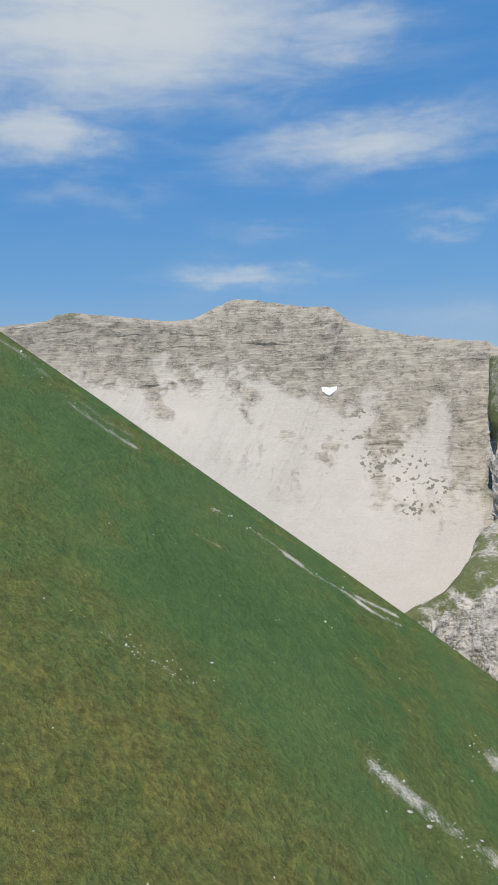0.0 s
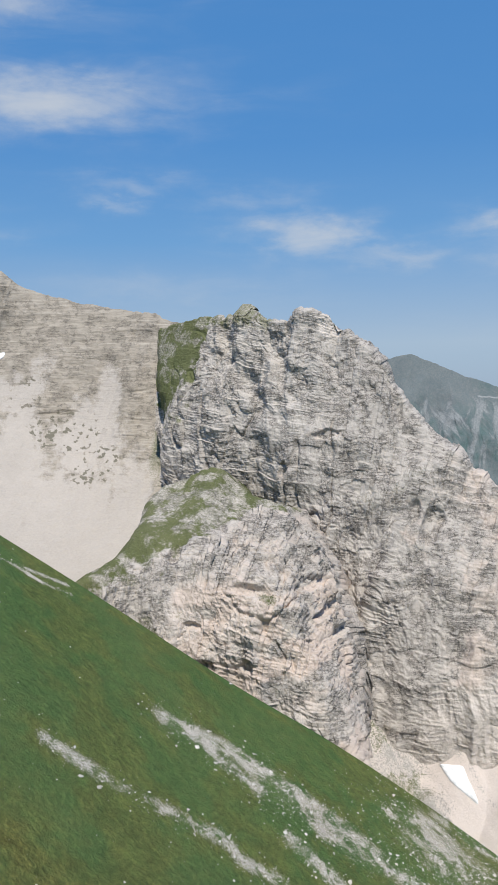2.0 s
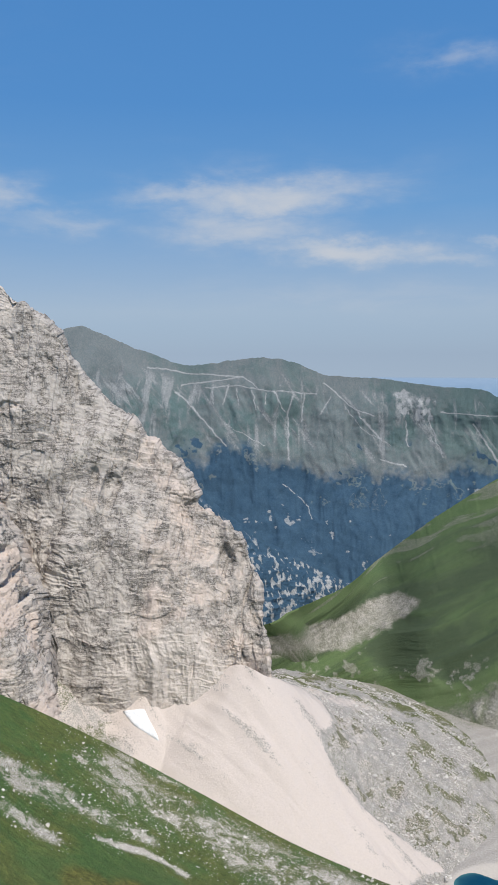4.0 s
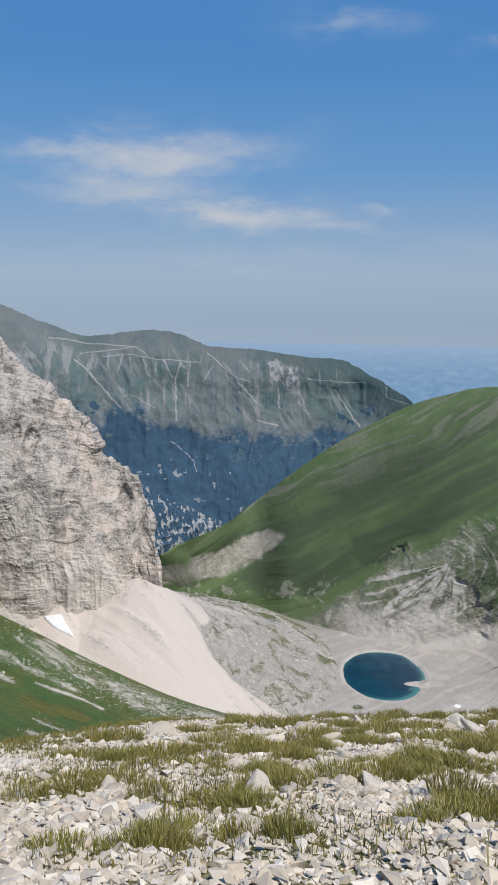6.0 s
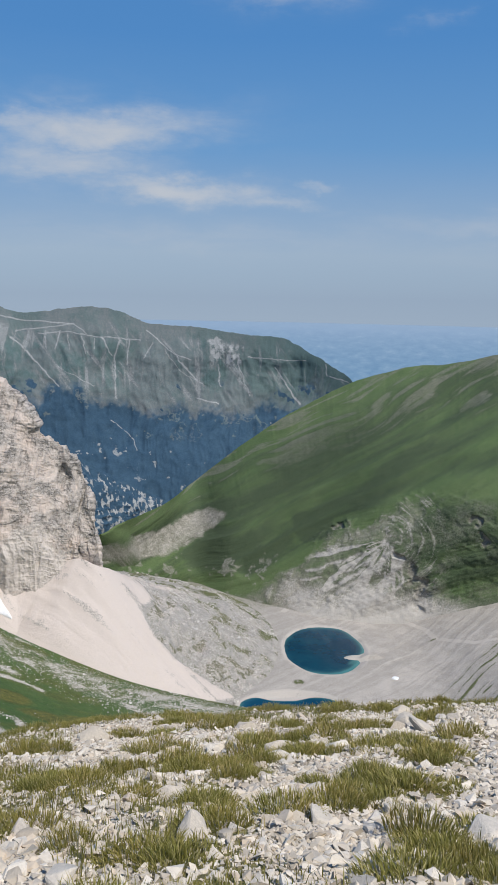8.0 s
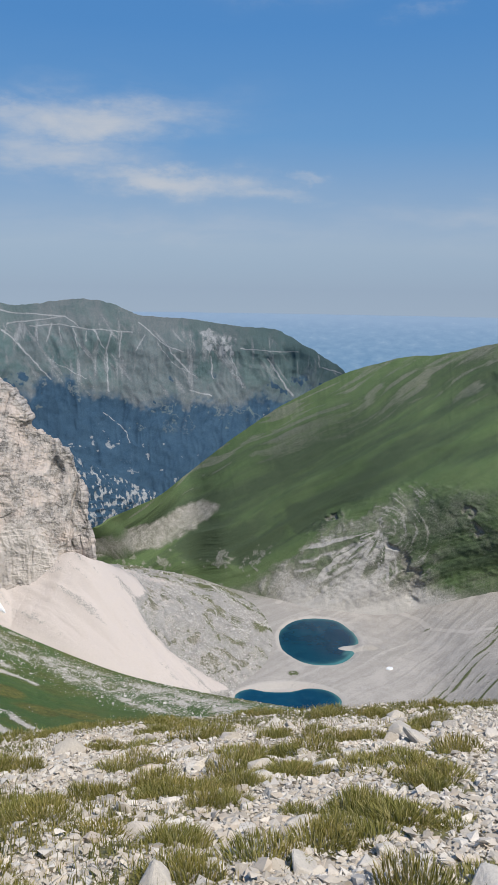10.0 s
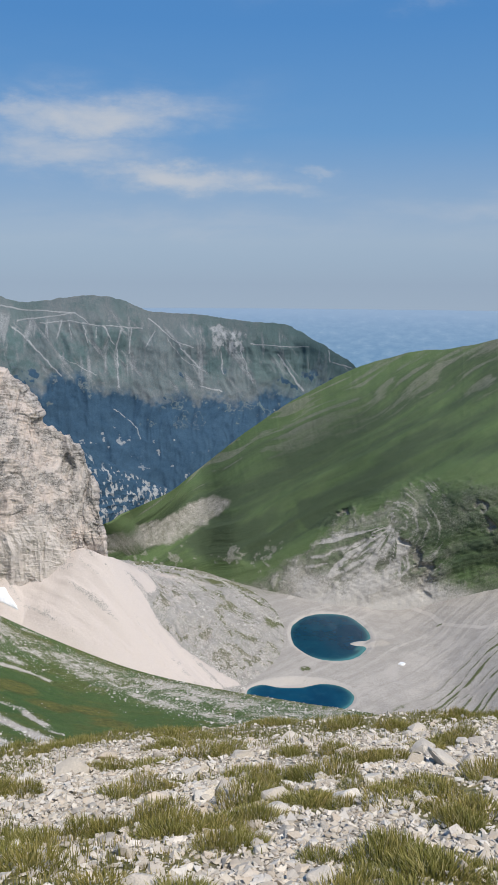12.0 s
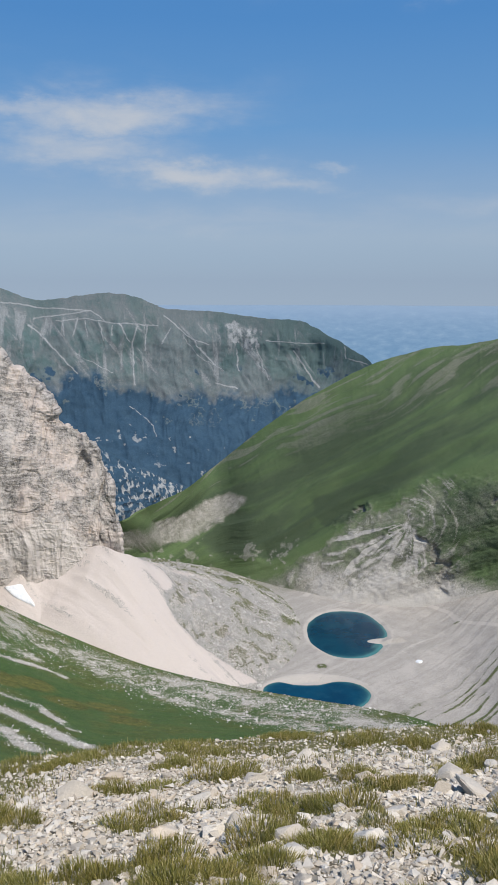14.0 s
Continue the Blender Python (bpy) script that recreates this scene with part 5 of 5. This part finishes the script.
def gravel_ground_material():
    m, t, bsdf = nodes("gravelly_soil")
    gz, sz, tz = zones(t)
    chips = tex(t, 9, 2, 0.5, kind="F1")
    fine, mid = tex(t, 22, 5, 0.7), tex(t, 2.2, 5, 0.6)
    stone = ramp(t, chips, (0.0, (0.66, 0.62, 0.55)), (0.45, (0.44, 0.39, 0.31)), (0.85, (0.15, 0.12, 0.07)))
    stone = mixc(t, 0.5, stone, ramp(t, fine, (0.3, (0.62, 0.61, 0.6)), (0.7, (1.05, 1.04, 1.02))), "MULTIPLY")
    soil = ramp(t, fine, (0.3, (0.10, 0.095, 0.032)), (0.55, (0.22, 0.195, 0.085)), (0.75, (0.40, 0.35, 0.25)))
    c = mixc(t, edge(t, gz, mid, 0.4, 0.6, 0.7), stone, soil)
    t.links.new(c, bsdf.inputs["Base Color"])
    bump(t, bsdf, calc(t, "ADD", chips, calc(t, "MULTIPLY", fine, 0.4)), 0.8, 0.05)
    return m


def grass_material():
    m, t, bsdf = nodes("alpine_grass")
    isl = t.nodes.new("ShaderNodeNewGeometry")
    c = ramp(t, isl.outputs["Random Per Island"], (0.0, (0.165, 0.152, 0.036)), (0.4, (0.28, 0.255, 0.066)), (0.75, (0.41, 0.355, 0.125)), (1.0, (0.60, 0.50, 0.26)))
    c = mixc(t, 0.5, c, ramp(t, tex(t, 1.4, 3), (0.35, (0.55, 0.7, 0.5)), (0.65, (1.1, 1.0, 0.9))), "MULTIPLY")
    t.links.new(c, bsdf.inputs["Base Color"])
    bsdf.inputs["Roughness"].default_value = 0.7
    thin = t.nodes.new("ShaderNodeBsdfTranslucent")
    t.links.new(c, thin.inputs["Color"])
    both = t.nodes.new("ShaderNodeMixShader")
    both.inputs[0].default_value = 0.4
    t.links.new(bsdf.outputs[0], both.inputs[1])
    t.links.new(thin.outputs[0], both.inputs[2])
    t.links.new(both.outputs[0], t.nodes["Material Output"].inputs["Surface"])
    return m


MAT_STONE, MAT_GRAVEL, MAT_GRASS = stone_material("broken_limestone"), gravel_ground_material(), grass_material()
MAT_GREY_STONE = stone_material("grey_limestone", 0.35)
rng = np.random.default_rng(5)


def hull_stone(seed, flat=0.6, points=14):
    """An angular broken stone, about one unit across."""
    r = np.random.default_rng(seed)
    bm = bmesh.new()
    for _ in range(points):
        d = r.normal(size=3)
        d /= np.linalg.norm(d)
        bm.verts.new(d * (0.42 + 0.12 * r.random()) * np.array([1.0, 0.72 + 0.25 * r.random(), flat]))
    res = bmesh.ops.convex_hull(bm, input=bm.verts)
    bmesh.ops.delete(bm, geom=list({v for v in res["geom_interior"] if isinstance(v, bmesh.types.BMVert)}), context="VERTS")
    return bm


def stone_mesh(seed, flat, points=16, chips=True):
    bm = hull_stone(seed, flat, points)
    bmesh.ops.bevel(bm, geom=bm.edges[:], offset=0.025, segments=1, affect="EDGES")
    me = bpy.data.meshes.new("stone")
    bm.to_mesh(me)
    bm.free()
    me.materials.append(MAT_STONE)
    return me


STONES = [stone_mesh(40 + i, f, 13 + i % 5) for i, f in enumerate((0.5, 0.62, 0.38, 0.7, 0.55, 0.32, 0.6, 0.48, 0.75, 0.42))]


def ground_at(x, y):
    return float(knoll_height(np.array([x], float), np.array([y], float))[0])


def put_stone(x, y, size, k, label, sink=0.22):
    ob = new("stone", STONES[k % len(STONES)])
    z = ground_at(x, y)
    tilt = rng.normal(0, 9, 2)
    ob.matrix_basis = pose(x, y, z + size * (0.25 - sink), tilt[0] - 12, tilt[1], rng.uniform(0, 360)) @ Matrix.Scale(size, 4)
    return tagged(ob, label, "stone", "stones on the saddle")


# the larger stones: place and width
BIG = ((-1.49, 9.34, 0.42), (-0.25, 8.93, 0.30), (0.51, 7.26, 0.28), (0.16, 7.57, 0.32), (2.17, 8.49, 0.42), (1.05, 7.01, 0.30), (-0.03, 7.52, 0.26), (1.38, 7.82, 0.24),
       (2.15, 9.08, 0.36), (-1.28, 10.26, 0.30), (0.94, 11.09, 0.30), (1.83, 10.53, 0.28), (2.35, 8.2, 0.30), (-0.12, 4.29, 0.26), (0.59, 4.52, 0.24), (2.76, 9.78, 0.22),
       (1.02, 5.34, 0.16), (-0.46, 6.0, 0.18), (1.08, 4.82, 0.16), (0.54, 5.14, 0.15), (-0.68, 3.71, 0.24), (-0.12, 3.3, 0.24), (0.59, 7.28, 0.2), (-1.1, 4.53, 0.2))
for i, (x, y, s) in enumerate(BIG):
    put_stone(x, y, s, i * 3 + 2, "large angular pale limestone block lying among the gravel" if s >= 0.28 else "angular white limestone block half sunk in gravel", 0.12)

TUFTS = ((-0.01, 9.78), (0.42, 8.47), (0.82, 9.55), (0.7, 8.19), (1.54, 8.93), (2.47, 11.35), (0.73, 13.0), (2.54, 9.67), (-0.69, 8.01), (-1.03, 9.47), (-0.49, 6.89), (0.03, 6.67), (0.84, 6.97), (1.52, 7.28),
         (1.66, 6.62), (0.35, 7.37), (1.72, 11.94), (-0.61, 12.04), (-2.06, 11.74), (-2.4, 11.09), (-0.7, 10.7), (3.51, 12.4), (-0.38, 5.0), (0.06, 4.36), (0.78, 5.01), (0.23, 6.15), (1.81, 6.15), (1.2, 3.92),
         (-1.26, 5.68), (-0.51, 4.05), (0.96, 5.65), (-1.5, 6.47), (-1.36, 4.43), (-0.37, 3.13), (1.06, 3.6), (-0.32, 6.52), (2.04, 7.38), (-0.87, 2.98), (1.4, 5.2), (-2.0, 8.4))
TXY = np.array(TUFTS)


def grass_share(x, y):
    """How grassy the ground is, from 0 to 1, over the saddle."""
    p = np.stack([x, y, 0 * x], -1).reshape(-1, 3)
    n = fbm(p * 0.55, 3, 131).reshape(np.shape(x))
    near = np.min(np.hypot(x[..., None] - TXY[:, 0], (y[..., None] - TXY[:, 1]) * 0.9), -1) if np.ndim(x) == 1 else None
    rim = smooth(9.7, 12.2, y + 1.2 * n) + smooth(1.0, 2.4, -x - 0.10 * (y - 4) + 0.8 * n) * smooth(6.5, 9.0, y)
    n = n - 0.10 * smooth(6, 9, y)
    g = np.clip(rim * 0.9 + 0.85 * smooth(0.19, 0.43, n), 0, 1)
    if near is not None:
        g = np.maximum(g, 1 - smooth(0.10, 0.30, near))
    return g


knoll()


def blades(n, spread, height, seed):
    """Vertices and faces of n bent blades of grass round the origin."""
    r = np.random.default_rng(seed)
    a, d = r.uniform(0, 2 * np.pi, n), spread * np.sqrt(r.random(n))
    base = np.stack([d * np.cos(a), d * np.sin(a), np.zeros(n)], 1)
    return blade_arrays(base, height * r.uniform(0.5, 1.15, n) * (1.15 - 0.5 * d / spread), r, lean=np.stack([np.cos(a), np.sin(a)], 1) * (0.15 + 0.5 * d / spread)[:, None])


def blade_arrays(base, h, r, lean):
    n = len(base)
    yaw = r.uniform(0, np.pi, n)
    w = r.uniform(0.002, 0.0045, n)
    side = np.stack([np.cos(yaw), np.sin(yaw), 0 * yaw], 1) * w[:, None]
    off = np.concatenate([lean + r.normal(0, 0.22, (n, 2)), np.ones((n, 1))], 1) * h[:, None]
    mid = base + off * np.array([0.32, 0.32, 0.6])
    tip = base + off * np.array([1.0, 1.0, 0.95])
    v = np.stack([base - side, base + side, mid + side * 0.7, mid - side * 0.7, tip], 1).reshape(-1, 3)
    k = np.arange(n) * 5
    return v, np.stack([k, k + 1, k + 2, k + 3], 1), np.stack([k + 3, k + 2, k + 4], 1)


def mesh_of(name, v, quads, tris, material):
    me = bpy.data.meshes.new(name)
    loops = np.concatenate([quads.ravel(), tris.ravel()]).astype(np.int32)
    me.vertices.add(len(v))
    me.vertices.foreach_set("co", v.astype(np.float32).ravel())
    me.loops.add(len(loops))
    me.loops.foreach_set("vertex_index", loops)
    nq, ntr = len(quads), len(tris)
    me.polygons.add(nq + ntr)
    me.polygons.foreach_set("loop_start", np.r_[np.arange(nq) * 4, nq * 4 + np.arange(ntr) * 3].astype(np.int32))
    me.polygons.foreach_set("loop_total", np.r_[np.full(nq, 4), np.full(ntr, 3)].astype(np.int32))
    me.update(calc_edges=True)
    me.polygons.foreach_set("use_smooth", np.zeros(nq + ntr, dtype=bool))
    me.materials.append(material)
    return me


TUFT_MESHES = [mesh_of("grass_tuft", *blades(1100, 0.24, 0.095, 200 + i), MAT_GRASS) for i in range(6)]
for i, (x, y) in enumerate(TUFTS):
    for j in range(3):
        ob = new("grass_tuft", TUFT_MESHES[(i * 2 + j) % 6])
        px, py = x + (j - 0.7) * 0.2 + rng.normal(0, 0.13), y + rng.normal(0, 0.16)
        ob.matrix_basis = pose(px, py, ground_at(px, py) - 0.02, -8, 3, rng.uniform(0, 360)) @ Matrix.Diagonal((rng.uniform(0.55, 1.3), rng.uniform(0.6, 1.25), rng.uniform(0.6, 1.2), 1))
        tagged(ob, "yellow-green tuft of alpine grass among pale stones", "grass", "grass tufts on the saddle")


def rim_grass():
    n = 330000
    x, y = rng.uniform(-9, 9, n), rng.uniform(2.6, 17.5, n)
    keep = rng.random(n) < grass_share(x, y) * smooth(-0.3, 0.25, fbm(np.stack([x, y, 0 * x], 1) * 1.6, 2, 141) + 0.1)
    x, y = x[keep], y[keep]
    base = np.stack([x, y, knoll_height(x, y) - 0.01], 1)
    h = rng.uniform(0.04, 0.12, len(x)) * (0.7 + 0.6 * smooth(-0.2, 0.4, fbm(base * 1.1, 2, 142)))
    me = mesh_of("grass", *blade_arrays(base, h, rng, np.zeros((len(x), 2))), MAT_GRASS)
    tagged(new("grass", me), "yellow-green alpine grass along the rim of the saddle", "grass", kind="stuff")


rim_grass()


def gravel():
    """Thousands of small stones, one joined mesh."""
    forms = []
    for i in range(8):
        bm = hull_stone(300 + i, 0.34 + 0.08 * (i % 4), 7)
        bmesh.ops.triangulate(bm, faces=bm.faces[:])
        bm.verts.index_update()
        forms.append((np.array([v.co[:] for v in bm.verts]), np.array([[w.index for w in f.verts] for f in bm.faces])))
        bm.free()
    n = 160000
    y = 2.4 + 13 * rng.random(n) ** 1.25
    x = rng.uniform(-1, 1, n) * (0.8 + 0.33 * y)
    bare = 1 - grass_share(x, y)
    keep = rng.random(n) < 0.16 + 0.84 * bare * smooth(-0.5, 0.0, fbm(np.stack([x, y, 0 * x], 1) * 0.8, 3, 151) + 0.25)
    x, y = x[keep], y[keep]
    size = np.clip(0.030 * np.exp(rng.normal(0, 0.6, len(x))), 0.015, 0.14)
    z = knoll_height(x, y)
    vs, fs, k = [], [], 0
    for i in range(len(x)):
        v, f = forms[i % 8]
        a, b = rng.uniform(0, 6.28), rng.normal(0, 0.4)
        ca, sa, cb, sb = math.cos(a), math.sin(a), math.cos(b), math.sin(b)
        rot = np.array([[ca, -sa * cb, sa * sb], [sa, ca * cb, -ca * sb], [0, sb, cb]])
        vs.append(v @ rot.T * size[i] + (x[i], y[i], z[i] + size[i] * 0.16))
        fs.append(f + k)
        k += len(v)
    me = mesh_of("gravel", np.concatenate(vs), np.zeros((0, 4), int), np.concatenate(fs), MAT_STONE)
    tagged(new("gravel", me), "broken white limestone gravel covering the saddle", "gravel", kind="stuff")


gravel()
for i in range(380):
    y = 2.8 + 11.5 * rng.random() ** 1.2
    x = rng.uniform(-1, 1) * (1.2 + 0.32 * y)
    if grass_share(np.array([x]), np.array([y]))[0] < 0.6:
        put_stone(x, y, float(np.clip(0.14 * math.exp(rng.normal(0, 0.45)), 0.08, 0.34)), i, "small angular white limestone piece on gravel")


# ---- snow patches and loose stones on the slopes ----
def snow_material():
    m, t, bsdf = nodes("old_snow")
    c = ramp(t, tex(t, 1.2, 5), (0.35, (0.72, 0.74, 0.76)), (0.6, (0.84, 0.85, 0.86)))
    t.links.new(c, bsdf.inputs["Base Color"])
    bump(t, bsdf, tex(t, 2.0, 4), 0.3, 0.2)
    bsdf.inputs["Roughness"].default_value = 0.6
    return m


MAT_SNOW = snow_material()


def snow_patch(centre, corners, lift):
    """A lens of old snow: its rim goes through the corners, its middle bulges out of the slope."""
    ring = spline([*corners, corners[0]], 60)[:-1]
    ring = ring + 0.12 * np.stack([fbm(ring * 1.1, 2, 181), fbm(ring * 1.1, 2, 182), fbm(ring * 1.1, 2, 183)], 1)
    ring = np.concatenate([ring, ring[:1]])
    mid, out = np.array(centre, float), np.array(lift, float)
    rows = [mid + (ring - mid) * s + out * h for s, h in ((1.04, -1.0), (1.0, 0.35), (0.92, 0.75), (0.7, 0.95), (0.35, 1.0), (0.0, 1.0))]
    ob = new("snow_patch", grid_mesh("snow_patch", np.stack(rows)))
    ob.data.materials.append(MAT_SNOW)
    tagged(ob, "leftover patch of white old snow lying on scree", "snow", "snow patches")


snow_patch((-255.6, 272.4, 7.4), [(-257.9, 270.2, 9.0), (-255.8, 272.6, 8.6), (-253.6, 274.6, 8.8), (-253.4, 273.2, 7.0), (-254.6, 271.2, 5.6), (-256.8, 270.0, 7.2)], (0.2, -0.3, 0.12))
snow_patch((-76.6, 261.7, -101.1), [(-82.4, 263.5, -100.2), (-79.5, 263.4, -99.5), (-76.5, 263.4, -99.2), (-73.9, 261.1, -101.6), (-71.0, 258.5, -104.4), (-73.6, 258.9, -104.0), (-78.4, 260.6, -102.2)], (0.05, -0.25, 0.45))
snow_patch((60.5, 271.6, -131.1), [(59.1, 271.4, -131.1), (60.4, 272.9, -131.1), (61.8, 271.8, -131.1), (60.6, 270.5, -131.1)], (0, 0, 0.35))


def stone_forms():
    forms = []
    for i in range(6):
        bm = hull_stone(500 + i, 0.6, 8)
        bmesh.ops.triangulate(bm, faces=bm.faces[:])
        bm.verts.index_update()
        forms.append((np.array([v.co[:] for v in bm.verts]), np.array([[w.index for w in f.verts] for f in bm.faces])))
        bm.free()
    return forms


def strew(name, p, size, label):
    """One mesh of many loose stones at the given places."""
    forms = stone_forms()
    vs, fs, k = [], [], 0
    for i in range(len(p)):
        v, f = forms[i % 6]
        a = rng.uniform(0, 6.28)
        ca, sa = math.cos(a), math.sin(a)
        vs.append(v @ np.array([[ca, sa, 0], [-sa, ca, 0], [0, 0, 1]]) * size[i] * rng.uniform(0.7, 1.3, 3) + p[i] + (0, 0, size[i] * 0.15))
        fs.append(f + k)
        k += len(v)
    me = mesh_of(name, np.concatenate(vs), np.zeros((0, 4), int), np.concatenate(fs), MAT_GREY_STONE)
    tagged(new(name, me), label, "stones", kind="stuff")


def slope_stones():
    """White stones strewn over the meadow."""
    flat = slope_grid[4:].reshape(-1, 3)
    pick = rng.integers(0, len(flat), 140000)
    p = flat[pick]
    clump = fbm(p * 0.05, 3, 191) + 0.6 * fbm(p * 0.25, 2, 192)
    near = np.zeros(len(p))
    for line, w, dens, full in SLOPE_SCREE:
        near = np.maximum(near, line_mask(p[None], line, w * 1.1, 0.9)[0])
    keep = rng.random(len(p)) < 0.03 * smooth(0.0, 0.5, clump) + 0.005 + 0.6 * near
    p, near = p[keep], near[keep]
    size = np.clip(0.17 * np.exp(rng.normal(0, 0.6, len(p))), 0.08, 1.0) * (1 + 0.2 * near)
    strew("strewn_stones", p, size, "white stones strewn over the green meadow slope")


slope_stones()


def rubble_blocks():
    """Loose blocks on the rubble below the peak."""
    p = rubble_ground[rng.integers(0, len(rubble_ground), 34000)]
    p = p[rng.random(len(p)) < smooth(-0.3, 0.4, fbm(p * 0.12, 3, 193))] + np.array([0, 0, 0.1])
    strew("rubble_blocks", p, np.clip(0.29 * np.exp(rng.normal(0, 0.55, len(p))), 0.15, 1.7), "grey limestone blocks lying on the rubble above the lakes")


rubble_blocks()
